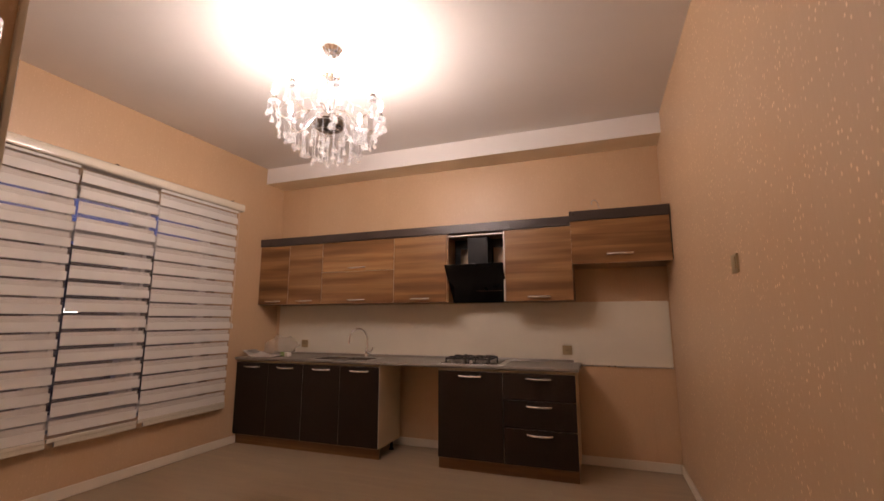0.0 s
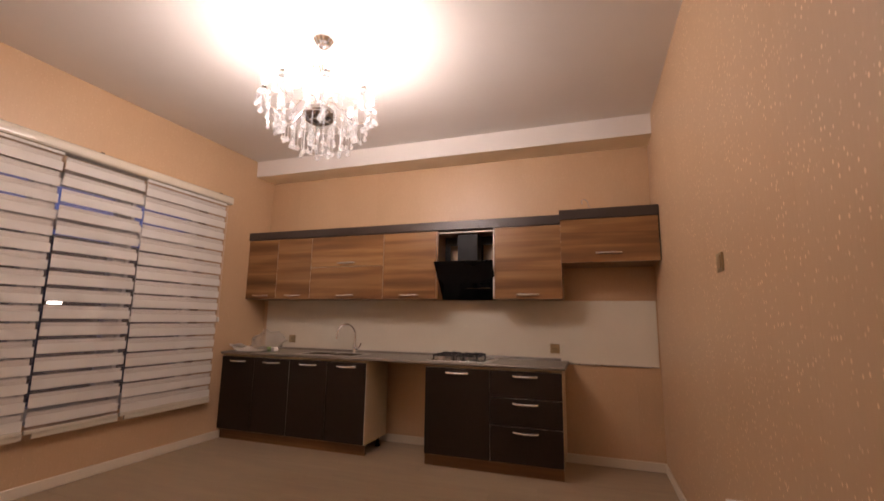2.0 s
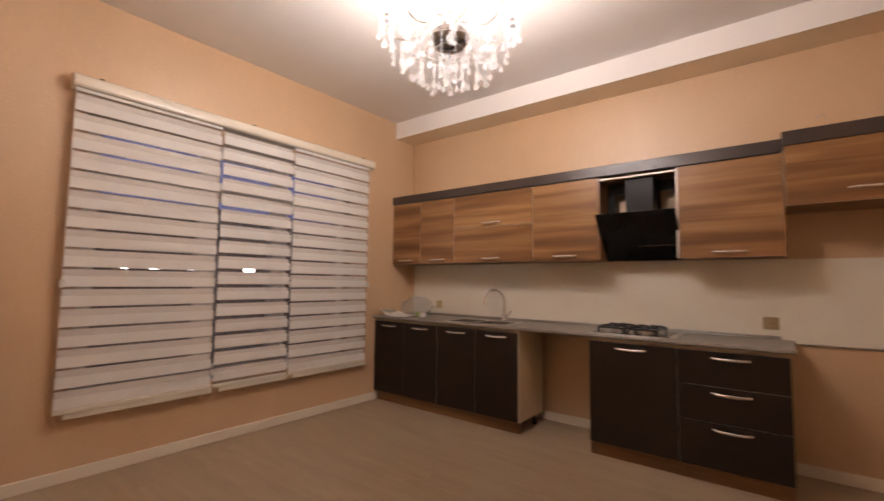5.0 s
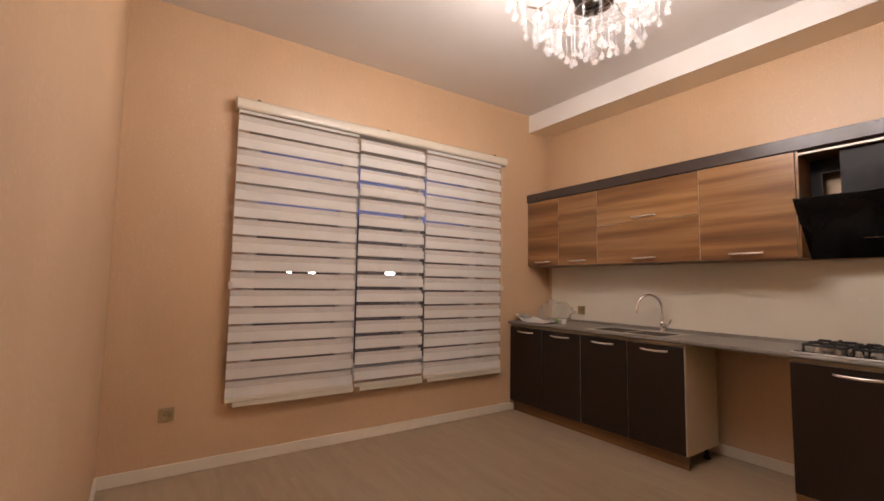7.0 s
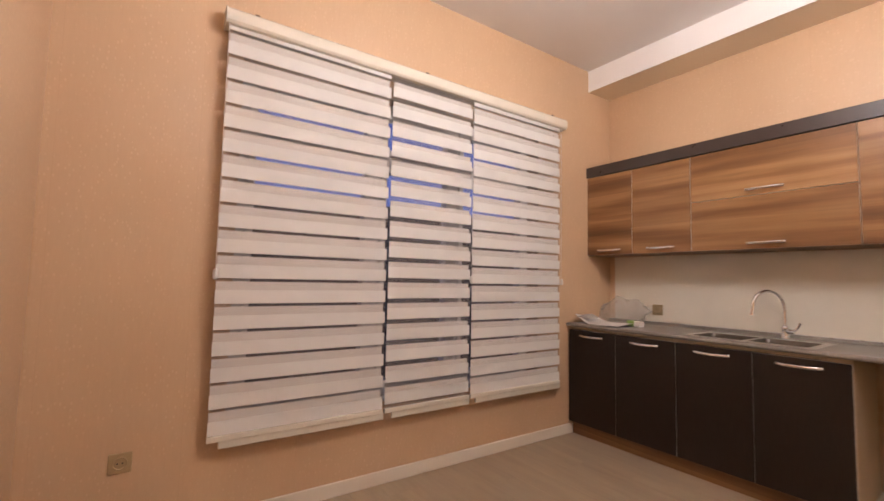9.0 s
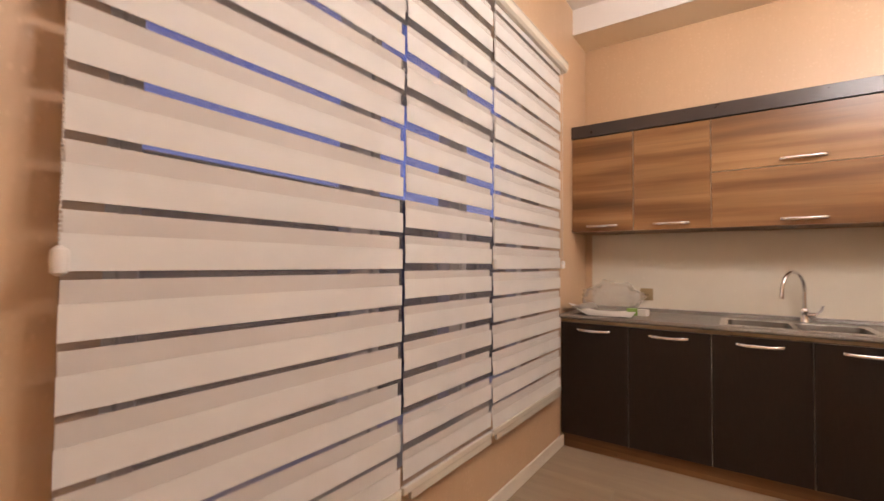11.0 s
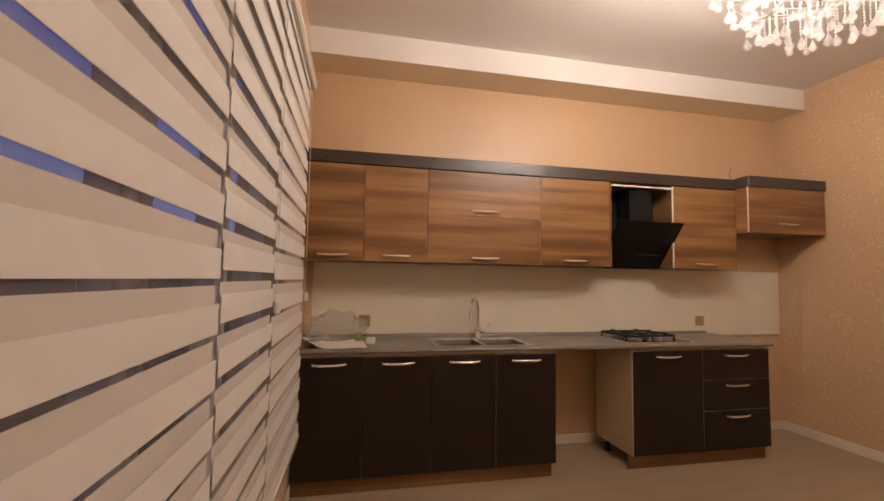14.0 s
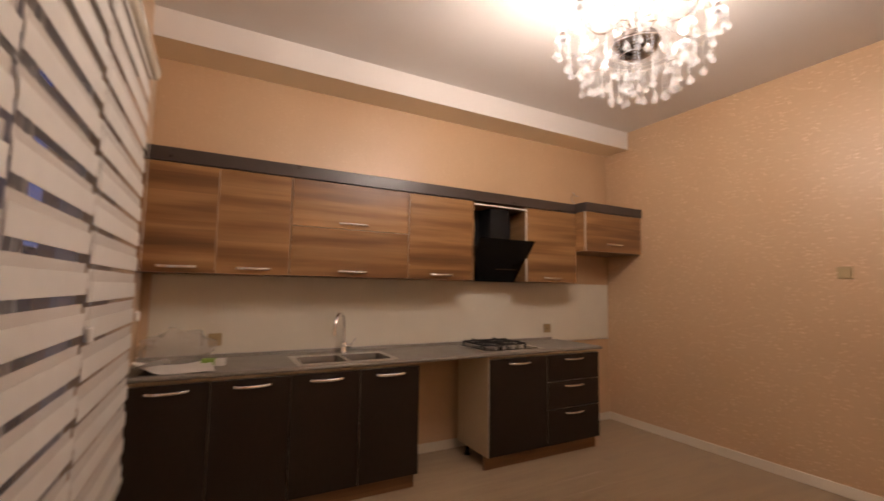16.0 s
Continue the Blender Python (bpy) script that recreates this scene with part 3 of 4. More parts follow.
for k in range(len(ring) - 1):
    bm.faces.new((a[k], a[k + 1], b[k + 1], b[k]))
bm.faces.new(a)
bm.faces.new(b)
part("front_edge", bm, WORKTOP, top, smooth=True)
bm = B()
ring = [(YN - 0.002, 0.028), (YN - 0.030, 0.028), (YN - 0.024, 0.034), (YN - 0.019, 0.046), (YN - 0.013, 0.051), (YN - 0.002, 0.051)]
a, b = [[bm.verts.new((x, y, z)) for y, z in ring] for x in (X0, -0.235)]
for k in range(len(ring) - 1):
    bm.faces.new((a[k], a[k + 1], b[k + 1], b[k]))
bm.faces.new(a)
bm.faces.new(b)
part("upstand", bm, WORKTOP, top, smooth=False)
# steel strip added for the light that the upstand's top edge catches
part("upstand_strip", box(B(), X0, -0.237, YN - 0.014, YN - 0.0105, 0.050, 0.0535), STEEL, top, "thin steel strip added for the light line on the upstand")

# splash panel
sp = thing("splash_panel", (XW + 0.06, YN, 0.9), "smooth white splash panel between worktop and wall cabinets", "wall panel")
PW = XE - 0.012 - (XW + 0.06)
bm = B()
box(bm, 0, PW, -0.008, -0.0005, -0.028, 0.552, 0.0015)
part("panel", bm, SPLASH, sp)
part("bottom_strip", box(B(), 3.46, PW + 0.002, -0.013, -0.0005, -0.038, -0.028, 0.001), STEEL, sp, "thin metal strip under the panel")


def sink():
    s = thing("kitchen_sink", (SX0, SY0, 0.89), "double-bowl brushed steel sink set into the worktop", "sink")
    w, d = SX1 - SX0, SY1 - SY0
    bowls = ((0.022, w / 2 - 0.012), (w / 2 + 0.012, w - 0.022))
    b0, b1 = 0.022, d - 0.055
    bm = B()
    r = 0.016
    for e in ((-r, w + r, -r, b0), (-r, w + r, b1, d + r), (-r, bowls[0][0], b0, b1), (bowls[0][1], bowls[1][0], b0, b1), (bowls[1][1], w + r, b0, b1)):
        box(bm, *e, 0.0, 0.004)
    part("rim", bm, STEEL, s)
    for a, b in bowls:
        bm = B()
        def ring_at(inset, z, c):
            pts = []
            for cx, cy, st in ((b - inset - c, b1 - inset - c, 0), (a + inset + c, b1 - inset - c, 90), (a + inset + c, b0 + inset + c, 180), (b - inset - c, b0 + inset + c, 270)):
                for k in range(5):
                    t = radians(st + k * 22.5)
                    pts.append(bm.verts.new((cx + c * math.cos(t), cy + c * math.sin(t), z)))
            return pts
        rows = [ring_at(0.0, 0.0035, 0.03), ring_at(0.004, -0.004, 0.03), ring_at(0.012, -0.135, 0.035), ring_at(0.03, -0.15, 0.04)]
        for p, q in zip(rows, rows[1:]):
            for k in range(20):
                bm.faces.new((p[k], p[(k + 1) % 20], q[(k + 1) % 20], q[k]))
        bm.faces.new(rows[-1])
        bowl = part("bowl", bm, BOWL, s, "deep steel bowl", True)
        part("drain", lathe(B(), [(0.0, -0.149), (0.030, -0.1485), (0.036, -0.147), (0.036, -0.1495)], 18, ((a + b) / 2, (b0 + b1) / 2, 0)), CHROME, bowl, "chrome drain", True)


def tap():
    t = thing("kitchen_tap", (-2.388, 4.345, 0.89), "chrome gooseneck mixer tap standing behind the sink", "tap")
    part("base", lathe(B(), [(0.026, 0), (0.026, 0.006), (0.022, 0.012), (0.0205, 0.055), (0.022, 0.062), (0.0205, 0.075), (0.012, 0.085)], 20), CHROME, t, smooth=True)
    dx, dy = -0.56, -0.83
    pts = [(0, 0, 0.075), (0, 0, 0.18)]
    R = 0.105
    for k in range(13):
        a = math.pi * k / 12 * 1.02
        s = R - R * math.cos(a)
        pts.append((dx * s, dy * s, 0.187 + R * 1.08 * math.sin(a)))
    e = pts[-1]
    pts += [(e[0] + dx * 0.004, e[1] + dy * 0.004, e[2] - 0.02)]
    part("spout", tube(B(), pts, 0.0105, 12), CHROME, t, smooth=True)
    part("aerator", cyl(B(), pts[-1], (e[0] + dx * 0.006, e[1] + dy * 0.006, e[2] - 0.035), 0.0125, seg=14), CHROME, t, smooth=True)
    bm = B()
    cyl(bm, (0.012, -0.004, 0.045), (0.05, -0.012, 0.048), 0.017, 0.015, 14)
    tube(bm, [(0.048, -0.012, 0.05), (0.07, -0.015, 0.075), (0.082, -0.016, 0.105)], 0.007, 8)
    part("lever", bm, CHROME, t, smooth=True)


def hob():
    X0, X1, YA, YB = -1.385, -0.80, 3.885, 4.335
    h = thing("gas_hob", (X0, YA, 0.89), "four-burner black gas hob with steel border on the worktop", "hob")
    w, d = X1 - X0, YB - YA
    part("tray", box(B(), 0, w, 0, d, 0, 0.008, 0.003, 2), STEEL, h, "steel tray edge")
    part("glass_top", box(B(), 0.014, w - 0.05, 0.014, d - 0.014, 0.007, 0.011, 0.001), BLACK_GLASS, h, "black hob top")
    for x in (0.135, 0.355):
        for y in (0.17, 0.345):
            bm = B()
            lathe(bm, [(0.045, 0.010), (0.045, 0.018), (0.036, 0.024), (0.036, 0.034)], 18, (x, y, 0))
            burner = part("burner", bm, STEEL, h, "silver burner ring", True)
            part("cap", lathe(B(), [(0.032, 0.034), (0.032, 0.041), (0.027, 0.045)], 18, (x, y, 0)), IRON, burner, "black burner cap", True)
    for x in (0.135, 0.355):
        bm = B()
        g = 0.0055
        for s in (-0.095, 0.095):
            box(bm, x + s - g, x + s + g, 0.085, d - 0.03, 0.036, 0.050, 0.002)
        for y in (0.085, 0.2575, d - 0.03):
            box(bm, x - 0.0895, x + 0.0895, y - g, y + g, 0.037, 0.049, 0.002)
        for y in (0.17, 0.345):
            for n in range(4):
                t = math.tau * n / 4
                c, s = math.cos(t), math.sin(t)
                p, q = (x + c * 0.03, y + s * 0.03), (x + c * 0.088, y + s * 0.08)
                tube(bm, [(p[0], p[1], 0.056), (q[0], q[1], 0.056), (q[0], q[1], 0.042)], 0.0052, 6)
        for s in (-0.095, 0.095):
            for y in (0.09, d - 0.035):
                cyl(bm, (x + s, y, 0.010), (x + s, y, 0.038), 0.007, seg=8)
        part("pan_support", bm, IRON, h, "black cast-iron pan support")
    for k in range(4):
        part("knob", lathe(B(), [(0.017, 0.0105), (0.017, 0.015), (0.014, 0.017), (0.013, 0.032), (0.011, 0.034)], 16, (0.12 + k * 0.085, 0.05, 0)), STEEL, h, "small silver knob", True)


sink()
tap()
hob()

# ---- wall cabinets ----
YU, ZU0, ZU1 = 4.112, 1.455, 2.132


def wall_unit(x0, x1, name, label, y=YU, z0=ZU0, z1=ZU1, splits=(), flaps=(), handle_z=0.037):
    u = thing(name, (x0, y, z0), label, "wall cabinet", "wall cabinets over the worktop")
    w, d, h = x1 - x0, YN - y - 0.0005, z1 - z0
    for name_, e in (("side_panel", (0, 0.018, 0.019, d - 0.012, 0, h)), ("side_panel", (w - 0.018, w, 0.019, d - 0.012, 0, h)),
                     ("bottom_panel", (0.018, w - 0.018, 0.019, d - 0.012, 0, 0.018)), ("top_panel", (0.018, w - 0.018, 0.019, d - 0.012, h - 0.018, h)),
                     ("back_panel", (0.018, w - 0.018, d - 0.020, d - 0.0125, 0.018, h - 0.018))):
        part(name_, box(B(), *e), WALNUT, u)
    if flaps:
        zs = [0, *flaps, h]
        for a, b in zip(zs, zs[1:]):
            f = front(u, "flap", 0, w, 0, a, b, WALNUT, "walnut lift-up flap")
            bow_handle(f, w / 2, 0, a + handle_z)
    else:
        cuts = [0, *[s - x0 for s in splits], w]
        for a, b in zip(cuts, cuts[1:]):
            f = front(u, "door", a, b, 0, 0, h, WALNUT, "walnut-pattern door")
            bow_handle(f, (a + b) / 2, 0, handle_z)
    return u


wall_unit(-3.707, -2.846, "wall_cabinet", "walnut-pattern two-door wall cabinet beside the window wall", splits=(-3.293,))
wall_unit(-2.846, -1.967, "wall_cabinet", "walnut-pattern wall cabinet with two lift-up flaps", flaps=(0.345,))
wall_unit(-1.967, -1.384, "wall_cabinet", "walnut-pattern one-door wall cabinet beside the extractor hood")
wall_unit(-0.798, -0.188, "wall_cabinet", "walnut-pattern one-door wall cabinet between hood and deep cabinet")
wall_unit(-0.186, 0.603, "deep_wall_cabinet", "walnut-pattern deeper, shorter wall cabinet by the plain wall", y=3.99, z0=1.762, z1=2.145, handle_z=0.075)

cor = thing("cornice", (0, 0, ZU1), "charcoal cornice board along the top of the wall cabinets", "cornice")
part("long_board", box(B(), -3.712, -0.192, YU - 0.012, YU + 0.008, 0.002, 0.089, 0.0015), CORNICE, cor)
part("deep_board", box(B(), -0.192, 0.608, 3.978, 3.998, 0.011, 0.099, 0.0015), CORNICE, cor)
part("return_board", box(B(), -0.192, -0.172, 3.9985, YU + 0.008, 0.011, 0.099, 0.0015), CORNICE, cor)
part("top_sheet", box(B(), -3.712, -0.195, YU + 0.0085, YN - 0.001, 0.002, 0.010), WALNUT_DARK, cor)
part("end_strip", box(B(), 0.6035, 0.609, 3.9985, YN - 0.001, -0.36, 0.099), BLACK_METAL, cor, "dark strip between cabinet and wall")


def hood_bay():
    x0, x1 = -1.382, -0.800
    u = thing("hood_housing", (x0, YU, ZU0), "open dark cabinet bay around the extractor hood", "cabinet bay", "wall cabinets over the worktop")
    w, d, h = x1 - x0, YN - YU - 0.013, ZU1 - ZU0
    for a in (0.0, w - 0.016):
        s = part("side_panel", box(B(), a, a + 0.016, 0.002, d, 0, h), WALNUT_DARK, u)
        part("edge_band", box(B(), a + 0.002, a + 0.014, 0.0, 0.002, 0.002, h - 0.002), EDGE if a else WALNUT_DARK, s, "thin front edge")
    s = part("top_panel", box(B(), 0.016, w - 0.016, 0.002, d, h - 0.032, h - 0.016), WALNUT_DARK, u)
    part("edge_band", box(B(), 0.016, w - 0.016, -0.001, 0.002, h - 0.031, h - 0.017), EDGE, s, "pale front edge")
    bm = B()
    cz0, cz1 = 0.395, 0.555
    for e in ((0.016, w - 0.016, 0, cz0), (0.016, w - 0.016, cz1, h - 0.032), (0.016, 0.075, cz0, cz1), (0.165, w - 0.16, cz0, cz1), (w - 0.05, w - 0.016, cz0, cz1)):
        box(bm, e[0], e[1], d - 0.085, d - 0.078, e[2], e[3])
    part("back_panel", bm, BLACK_METAL, u, "dark back panel with a duct cut-out")


def hood():
    x0, x1 = -1.362, -0.790
    h = thing("extractor_hood", (x0, 4.10, 1.448), "black slanted-glass extractor hood set in the cabinet bay", "extractor hood")
    w = x1 - x0
    bm = B()
    sec = [(-0.105, 0.360), (-0.093, 0.364), (0.192, 0.010), (0.180, 0.002)]
    a, b = [[bm.verts.new((x, y, z)) for y, z in sec] for x in (-0.01, w - 0.012)]
    for k in range(4):
        bm.faces.new((a[k], a[(k + 1) % 4], b[(k + 1) % 4], b[k]))
    bm.faces.new(a)
    bm.faces.new(b)
    bmesh.ops.bevel(bm, geom=list(bm.edges), offset=0.002, segments=1, affect="EDGES", profile=0.5)
    glass = part("glass_panel", bm, BLACK_GLASS, h, "glossy black slanted glass panel")
    bm = B()
    sec = [(0.160, 0.062), (-0.030, 0.300), (0.225, 0.300), (0.225, 0.040), (0.178, 0.040)]
    a, b = [[bm.verts.new((x, y, z)) for y, z in sec] for x in (0.02, w - 0.05)]
    for k in range(5):
        bm.faces.new((a[k], a[(k + 1) % 5], b[(k + 1) % 5], b[k]))
    bm.faces.new(a)
    bm.faces.new(b)
    part("body", bm, BLACK_METAL, h, "black enamel hood body")
    part("chimney", box(B(), 0.185, 0.387, 0.05, 0.215, 0.3005, 0.645, 0.002), BLACK_METAL, h, "black chimney duct")
    part("base_tray", box(B(), 0.004, w - 0.036, 0.198, 0.30, 0.012, 0.036, 0.003), BLACK_METAL, h)
    # a thin bright control strip across the glass
    t = 0.31
    y, z = -0.105 + 0.285 * (1 - t), 0.002 + 0.358 * t
    part("control_strip", box(B(), w * 0.46, w * 0.92, y - 0.0022, y + 0.004, z, z + 0.003), DARK_CHROME, glass, "thin dark control strip")


hood_bay()
hood()


# ---- sockets, switch ----
def plate(name, m, label, category, holes):
    p = thing(name, m.translation, label, category, "champagne wall plates")
    p.rotation_euler = m.to_euler()
    part("surround", box(B(), -0.043, 0.043, -0.009, 0, -0.043, 0.043, 0.003, 2), BRASS, p)
    if holes:
        ins = part("insert", lathe(B(), [(0.027, 0), (0.027, 0.0115), (0.025, 0.012), (0.022, 0.0095), (0.0, 0.0095)], 20), BRASS, p, smooth=True)
        ins.rotation_euler = (radians(90), 0, 0)
        for s in (-1, 1):
            part("hole", cyl(B(), (s * 0.0095, -0.0098, 0), (s * 0.0095, -0.0085, 0), 0.0035, seg=8), HOLE, p, "dark pin hole")
    else:
        part("rocker", box(B(), -0.029, 0.029, -0.0125, -0.008, -0.029, 0.029, 0.002, 2), BRASS, p)


plate("wall_socket", pose(-3.262, YN - 0.008, 1.012), "champagne double socket plate on the splash panel, window end", "socket", True)
plate("wall_socket", pose(-0.288, YN - 0.008, 1.001), "champagne socket plate on the splash panel beside the hob", "socket", True)
plate("wall_socket", WEST @ pose(XW, 0.913, 0.39, 0, 0, 90), "champagne double socket plate low on the window wall", "socket", True)
plate("light_switch", pose(XE, 2.375, 1.537, 0, 0, -90), "champagne light switch on the plain peach wall", "switch", False)

# ---- small things on the worktop ----
def open_packet():
    """A flattened paper packet lying open, one flap curled up."""
    p = thing("paper_packet", (-3.66, 3.885, 0.89), "opened white paper packet lying in the worktop corner", "packaging")
    bm = B()
    nx, ny = 12, 8
    grid = []
    for i in range(nx + 1):
        row = []
        for j in range(ny + 1):
            u, v = i / nx, j / ny
            x, y = u * 0.40 - 0.02 * v, v * 0.32 - 0.03 * u
            z = 0.004 + 0.016 * noise.noise(Vector((u * 3, v * 3, 2.0))) ** 2 + 0.075 * max(0, 0.30 - u) * (1 - 0.6 * v) * 3 + 0.05 * max(0, u - 0.62) * (0.2 + v)
            row.append(bm.verts.new((x, y, max(z, 0.002))))
        grid.append(row)
    for i in range(nx):
        for j in range(ny):
            bm.faces.new((grid[i][j], grid[i + 1][j], grid[i + 1][j + 1], grid[i][j + 1]))
    out = bmesh.ops.extrude_face_region(bm, geom=list(bm.faces))
    for v in (g for g in out["geom"] if isinstance(g, bmesh.types.BMVert)):
        v.co.z += 0.0018
    part("sheet", bm, PAPER, p, smooth=True)
    bm = B()
    a = [(0.03, 0.03), (0.36, -0.01), (0.39, 0.10), (0.36, 0.22), (0.05, 0.24)]
    lo, hi = [[bm.verts.new((x, y, z)) for x, y in a] for z in (0.0, 0.0018)]
    for k in range(5):
        bm.faces.new((lo[k], lo[(k + 1) % 5], hi[(k + 1) % 5], hi[k]))
    bm.faces.new(lo)
    bm.faces.new(hi)
    part("dark_backing", bm, PAPER_DARK, p, "dark underside card")
    bm = B()
    pts = [(0.015, 0.0, 0.05), (0.10, -0.02, 0.075), (0.155, 0.01, 0.085), (0.17, 0.08, 0.05), (0.10, 0.10, 0.035), (0.02, 0.09, 0.03)]
    lo = [bm.verts.new(q) for q in pts]
    hi = [bm.verts.new((q[0], q[1], q[2] + 0.002)) for q in pts]
    for k in range(6):
        bm.faces.new((lo[k], lo[(k + 1) % 6], hi[(k + 1) % 6], hi[k]))
    bm.faces.new(lo)
    bm.faces.new(hi)
    part("flap", bm, PAPER, p)


def plastic_bag():
    p = thing("plastic_bag", (-3.47, 4.27, 0.89), "crumpled clear plastic bag on the worktop corner", "bag")
    bm = B()
    bmesh.ops.create_icosphere(bm, subdivisions=4, radius=1.0)
    for v in bm.verts:
        n = v.co.normalized()
        k = 1 + 0.30 * noise.noise(n * 2.1) + 0.18 * noise.noise(n * 5.3) + 0.10 * noise.noise(n * 11.0)
        v.co = Vector((n.x * 0.20 * k, n.y * 0.11 * k, max(0.003, 0.090 + n.z * 0.115 * k)))
    part("film", bm, PLASTIC, p)


def small_box():
    p = thing("small_carton", (-3.335, 4.10, 0.89), "small green and white carton on the worktop", "carton")
    p.rotation_euler = (0, 0, radians(-18))
    part("carton", box(B(), 0, 0.075, 0, 0.05, 0, 0.042, 0.0015), GREEN, p, "green end of the carton")
    part("white_side", box(B(), 0.0752, 0.13, 0, 0.05, 0, 0.042, 0.0015), PAPER, p, "white printed side")


open_packet()
plastic_bag()
small_box()

# loose wire end above the deep cabinet
c = thing("wall_cable", (0.05, YN, 2.30), "short loose grey cable curling out of the wall", "cable")
pts = [(0.03 * math.cos(a) - 0.02, -0.02 - 0.012 * k, 0.08 + 0.035 * math.sin(a)) for k, a in enumerate(np.linspace(-0.3, 3.9, 12))]
part("wire", tube(B(), [(0.06, 0, -0.03), (0.05, -0.012, 0.02), *pts], 0.0035, 8), STEEL, c, smooth=True)


# ---- chandelier ----
def crystal_drop(w, h):
    """A cut teardrop hanging from its top at z 0."""
    bm = B()
    rings = [(0.12, -0.06), (0.55, -0.35), (1.0, -0.68), (0.72, -0.88)]
    seg = 8
    tip = bm.verts.new((0, 0, 0))
    end = bm.verts.new((0, 0, -h))
    rs = [[bm.verts.new((w / 2 * r * math.cos((k + 0.5 * n) * math.tau / seg), w / 2 * r * 0.72 * math.sin((k + 0.5 * n) * math.tau / seg), z * h)) for k in range(seg)] for n, (r, z) in enumerate(rings)]
    for k in range(seg):
        j = (k + 1) % seg
        bm.faces.new((tip, rs[0][k], rs[0][j]))
        bm.faces.new((end, rs[-1][j], rs[-1][k]))
        for a, b in zip(rs, rs[1:]):
            bm.faces.new((a[k], b[k], a[j]))
            bm.faces.new((a[j], b[k], b[j]))
    return bm


def bead_string(n, r, pitch=0.01419):
    """Faceted beads threaded on one string."""
    prof = [(0.0008, 0.0)]
    for k in range(n):
        z = -k * pitch - 0.5 * (pitch - 2 * r)
        prof += [(0.0007, z), (r * 0.95, z - 0.75 * r), (r * 0.95, z - 1.25 * r), (0.0007, z - 2 * r)]
    return lathe(B(), prof, 7)


def chandelier():
    c = thing("chandelier", (-1.585, 2.350, 2.235), "chrome eight-arm crystal chandelier, all bulbs lit", "chandelier")
    top = ZC - 2.235
    rng = random.Random(7)
    part("canopy", ribbed(lathe(B(), [(0.012, top - 0.075), (0.03, top - 0.07), (0.036, top - 0.055), (0.055, top - 0.045), (0.070, top - 0.02), (0.072, top)], 28)), CHROME, c, "ribbed chrome ceiling canopy")
    bm = B()
    z = 0.66
    while z < top - 0.075:
        bmesh.ops.create_icosphere(bm, subdivisions=1, radius=0.007, matrix=Matrix.Translation((0, 0, z)) @ Matrix.Diagonal((0.7, 0.7, 1.3, 1)))
        z += 0.015
    part("chain", bm, CHROME, c)
    part("upper_bowl", ribbed(lathe(B(), [(0.012, 0.60), (0.035, 0.61), (0.055, 0.632), (0.066, 0.652), (0.058, 0.652), (0.03, 0.62), (0.012, 0.665)], 28)), CHROME, c, "ribbed chrome upper bowl")
    part("column", lathe(B(), [(0.012, 0.36), (0.022, 0.40), (0.012, 0.43), (0.026, 0.47), (0.014, 0.51), (0.011, 0.56), (0.02, 0.585)], 16), CHROME, c, smooth=True)
    part("hub", lathe(B(), [(0.015, 0.262), (0.06, 0.27), (0.095, 0.292), (0.108, 0.325), (0.10, 0.352), (0.05, 0.37), (0.015, 0.378)], 24), DARK_CHROME, c, "dark mirror-chrome hub bowl", True)
    drops = [mesh_of("crystal_drop", crystal_drop(w, h), CRYSTAL) for w, h in ((0.033, 0.050), (0.039, 0.058), (0.029, 0.044))]
    strings = {n: mesh_of("bead_string", bead_string(n, 0.0051), CRYSTAL) for n in (3, 5, 7, 9, 11)}

    def hang(x, y, z, n, drop):
        s = piece("bead_string", strings[n], c, (x, y, z))
        d = piece("crystal_drop", drops[drop], c, (x, y, z - n * 0.01419 - 0.002))
        d.rotation_euler = (rng.uniform(-0.1, 0.1), rng.uniform(-0.1, 0.1), rng.uniform(0, 6.3))

    for k in range(8):
        t = math.tau * (k - 0.1) / 8
        cx, sx = math.cos(t), math.sin(t)
        prof = [(0.03, 0.40), (0.06, 0.43), (0.10, 0.425), (0.14, 0.375), (0.19, 0.33), (0.25, 0.312), (0.30, 0.33), (0.328, 0.365), (0.338, 0.405)]
        fine = []
        for a, b in zip(prof, prof[1:]):
            fine += [a, ((a[0] + b[0]) / 2, (a[1] + b[1]) / 2)]
        fine.append(prof[-1])
        arm = part("arm", tube(B(), [(r * cx, r * sx, z) for r, z in fine], 0.0055, 8), CHROME, c, smooth=True)
        px, py = 0.338 * cx, 0.338 * sx
        part("drip_cup", lathe(B(), [(0.006, 0.40), (0.026, 0.405), (0.040, 0.418), (0.037, 0.420), (0.012, 0.412)], 18, (px, py, 0)), CRYSTAL, arm, "crystal drip cup", True)
        part("candle", lathe(B(), [(0.010, 0.408), (0.019, 0.412), (0.023, 0.424), (0.021, 0.438), (0.013, 0.446), (0.011, 0.462), (0.004, 0.4625)], 16, (px, py, 0)), DARK_CHROME, arm, "chrome candle sleeve", True)
        part("bulb", lathe(B(), [(0.008, 0.463), (0.014, 0.474), (0.0185, 0.493), (0.0165, 0.517), (0.009, 0.541), (0.001, 0.555)], 12, (px, py, 0)), BULB_GLASS, arm, "clear candle bulb, lit", True)
        part("filament", lathe(B(), [(0.003, 0.466), (0.0062, 0.472), (0.0062, 0.534), (0.002, 0.541)], 10, (px, py, 0)), BULB_GLOW, arm, "glowing filament column", True)
        for j in range(5):
            a = t + (j - 2) * 1.15
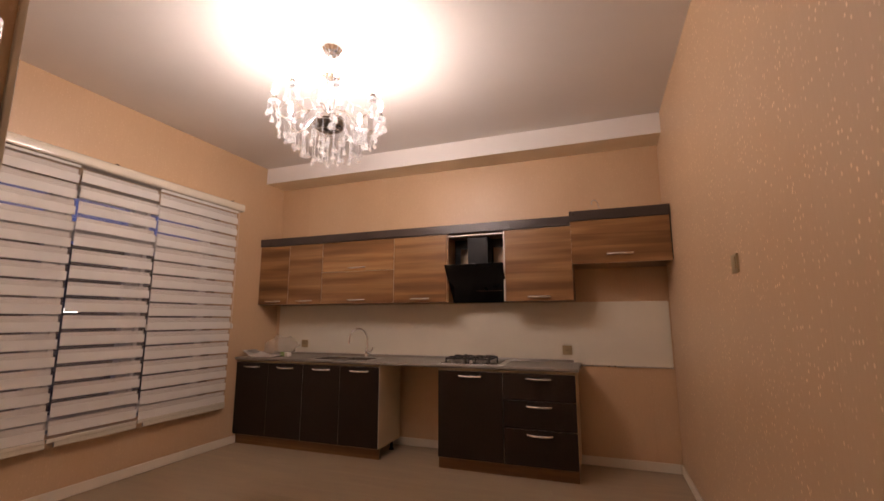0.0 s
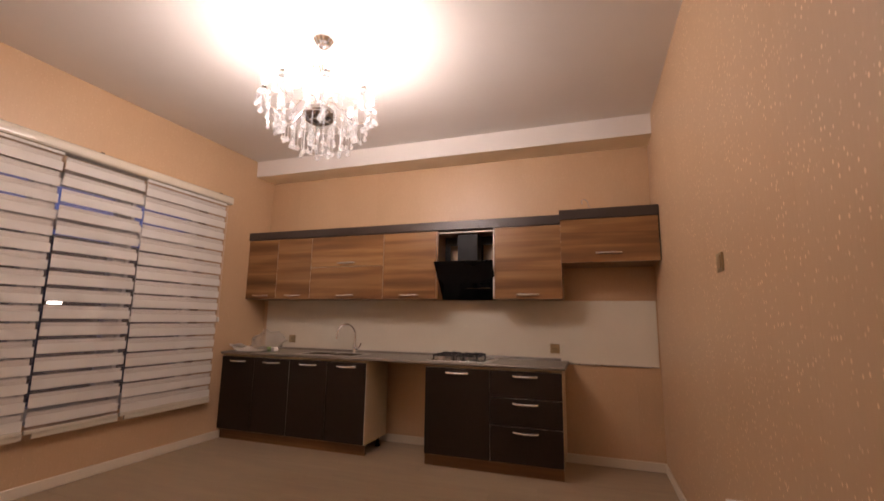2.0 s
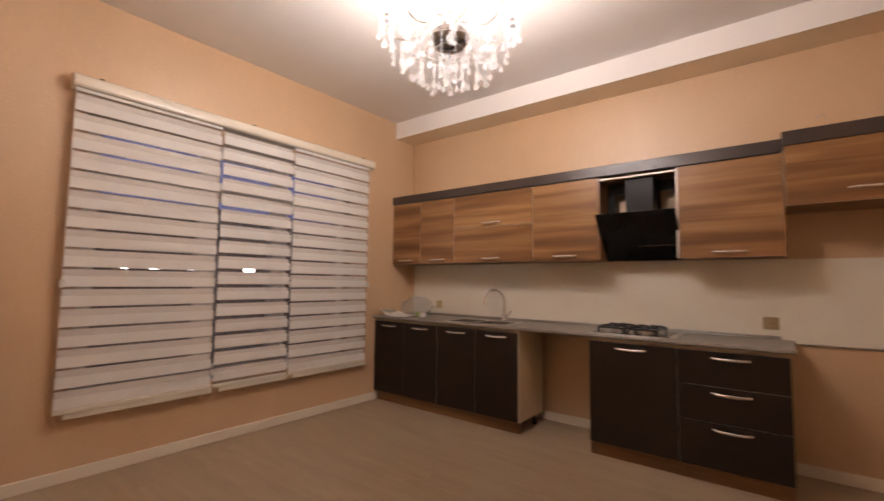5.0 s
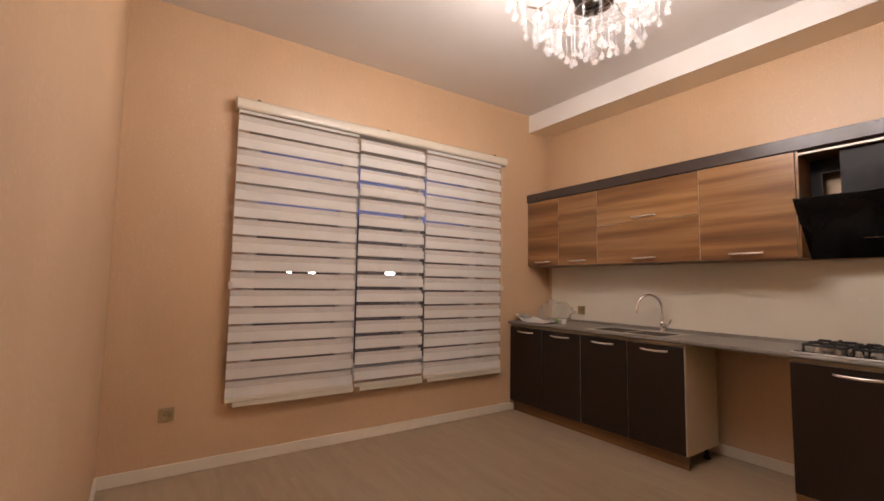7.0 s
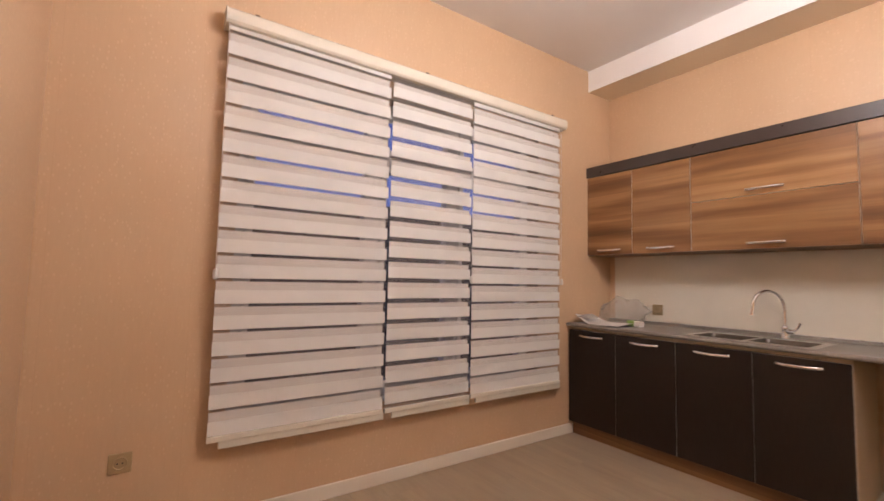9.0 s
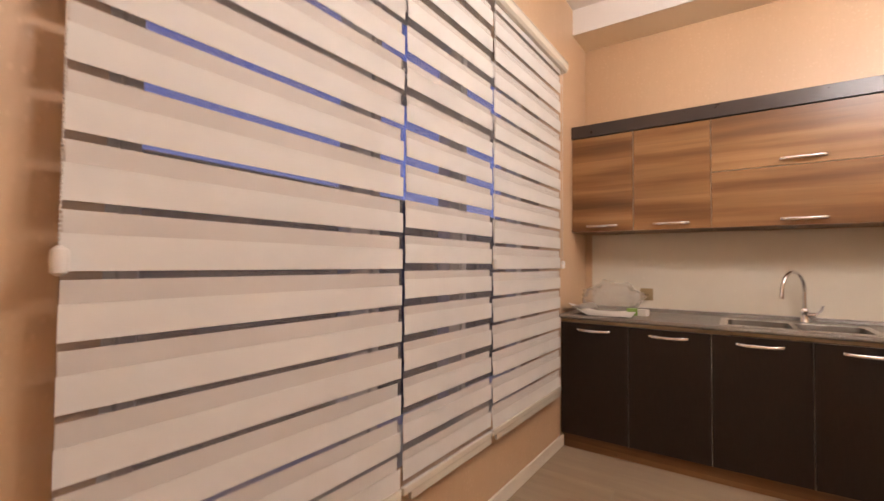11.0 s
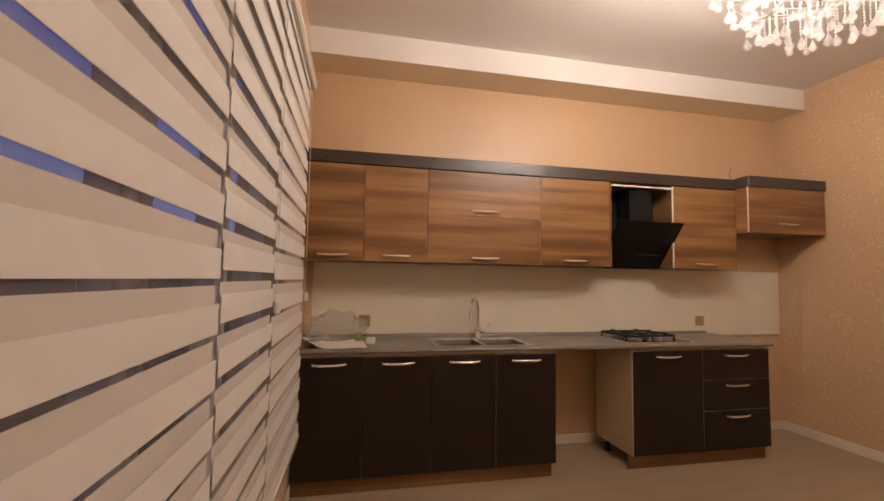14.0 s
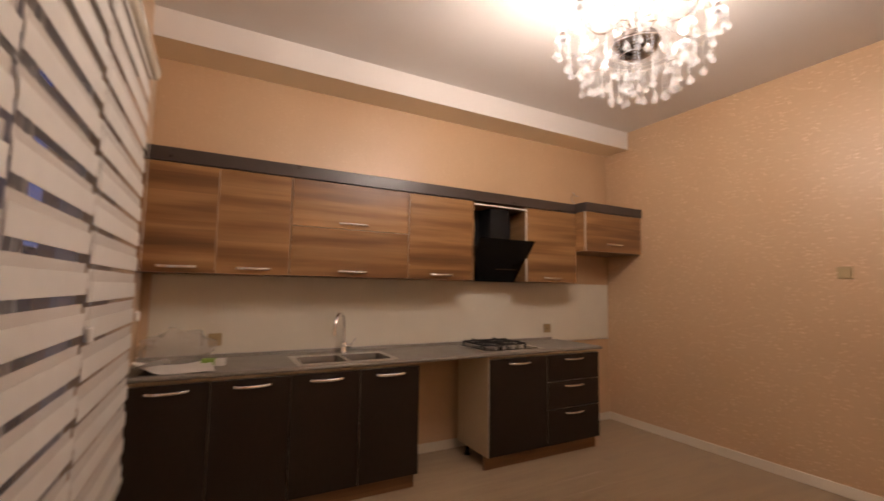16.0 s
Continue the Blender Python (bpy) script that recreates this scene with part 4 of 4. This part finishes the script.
            hang(px + 0.038 * math.cos(a), py + 0.038 * math.sin(a), 0.414, rng.choice((3, 3, 5)), rng.choice((0, 1)))
        for r, z, n in ((0.14, 0.365, 7), (0.25, 0.304, 5), (0.30, 0.322, 5)):
            hang(r * cx, r * sx, z, n, rng.choice((0, 1, 2)))
    for k in range(8):
        t = math.tau * (k + 0.8) / 8
        curl = [(0.035 + 0.085 * math.sin(s), 0.39 + 0.105 * (1 - math.cos(s)) * 0.5 + 0.03 * s) for s in np.linspace(0, 2.6, 9)]
        part("scroll", tube(B(), [(r * math.cos(t), r * math.sin(t), z) for r, z in curl], 0.0038, 6), CHROME, c, smooth=True)
        hang(curl[-1][0] * math.cos(t), curl[-1][0] * math.sin(t), curl[-1][1] - 0.003, 3, 2)
    for r, z, count, ns in ((0.315, 0.335, 20, (3, 5, 7)), (0.24, 0.305, 18, (5, 7, 9)), (0.16, 0.285, 14, (9, 11)), (0.08, 0.262, 7, (9, 11))):
        pts = [(r * math.cos(a), r * math.sin(a), z) for a in np.linspace(0, math.tau, 33)]
        part("hoop", tube(B(), pts, 0.0016, 6), CHROME, c, smooth=True)
        for k in range(count):
            a = math.tau * (k + 0.37) / count
            hang(r * math.cos(a), r * math.sin(a), z - 0.003, rng.choice(ns), rng.choice((0, 1)))
    hang(0, 0, 0.246, 11, 1)


chandelier()

# ---- outside: dark ground and an unlit boundary wall across the yard, with a few small lights on it ----
setting("ground", box(B(), -700, XW - T - 0.03, -600, 700, -1.2, -1.0), GROUND, "dark open ground outside at night", "ground")


def boundary_wall():
    """A long dark yard wall: bays between piers, a coping on top."""
    x = -9.0
    u = thing("wall_boundary", (x, -14.0, -1.0), "long unlit boundary wall across the dark yard", "wall", kind="structure")
    for k in range(18):
        y = k * 2.6
        part("bay", box(B(), -0.20, 0.0, y, y + 2.59, 0.0, 3.60, 0.01), SCREEN, u)
        part("pier", box(B(), -0.24, 0.05, y - 0.15, y + 0.15, 0.0, 3.605, 0.01), SCREEN, u)
        part("coping", box(B(), -0.27, 0.07, y, y + 2.595, 3.606, 3.65, 0.01), SCREEN, u)
    for y, w in ((3.02, 0.04), (3.46, 0.06), (4.09, 0.06), (5.19, 0.11), (12.2, 0.12)):
        lamp = thing("outdoor_light", (x, y, 1.46), "small lit outdoor light on the dark boundary wall", "outdoor light", "outdoor lights", "structure")
        part("holder", box(B(), 0.051, 0.075, -w - 0.02, w + 0.02, -0.06, 0.06, 0.004), BLACK_METAL, lamp)
        part("lens", box(B(), 0.0755, 0.09, -w, w, -0.04, 0.04, 0.003), STUD_GLOW, lamp, "glowing lens")


boundary_wall()

# ---- floor planks ----
PLANK_L, PLANK_W = 1.285, 0.192
rng = random.Random(3)
cache = {}


def plank(x0, x1, y0, y1):
    key = (round(x1 - x0, 3), round(y1 - y0, 3))
    if key not in cache:
        cache[key] = mesh_of("plank", box(B(), 0, key[0], 0, key[1], -0.009, 0.0), FLOOR)
    piece("plank", cache[key], floor, (x0, y0, 0))


y = YP
while y < YN - 0.01:
    yb = min(y + PLANK_W, YN)
    xa = XW - 0.08 if y + PLANK_W / 2 > YS - 0.15 else XP
    x = xa - rng.uniform(0.1, 0.95) * PLANK_L
    while x < XE - 0.005:
        a, b = max(x, xa), min(x + PLANK_L, XE)
        if b - a > 0.02:
            plank(a + 0.0004, b - 0.0004, y + 0.0004, yb - 0.0004)
        x += PLANK_L
    y += PLANK_W
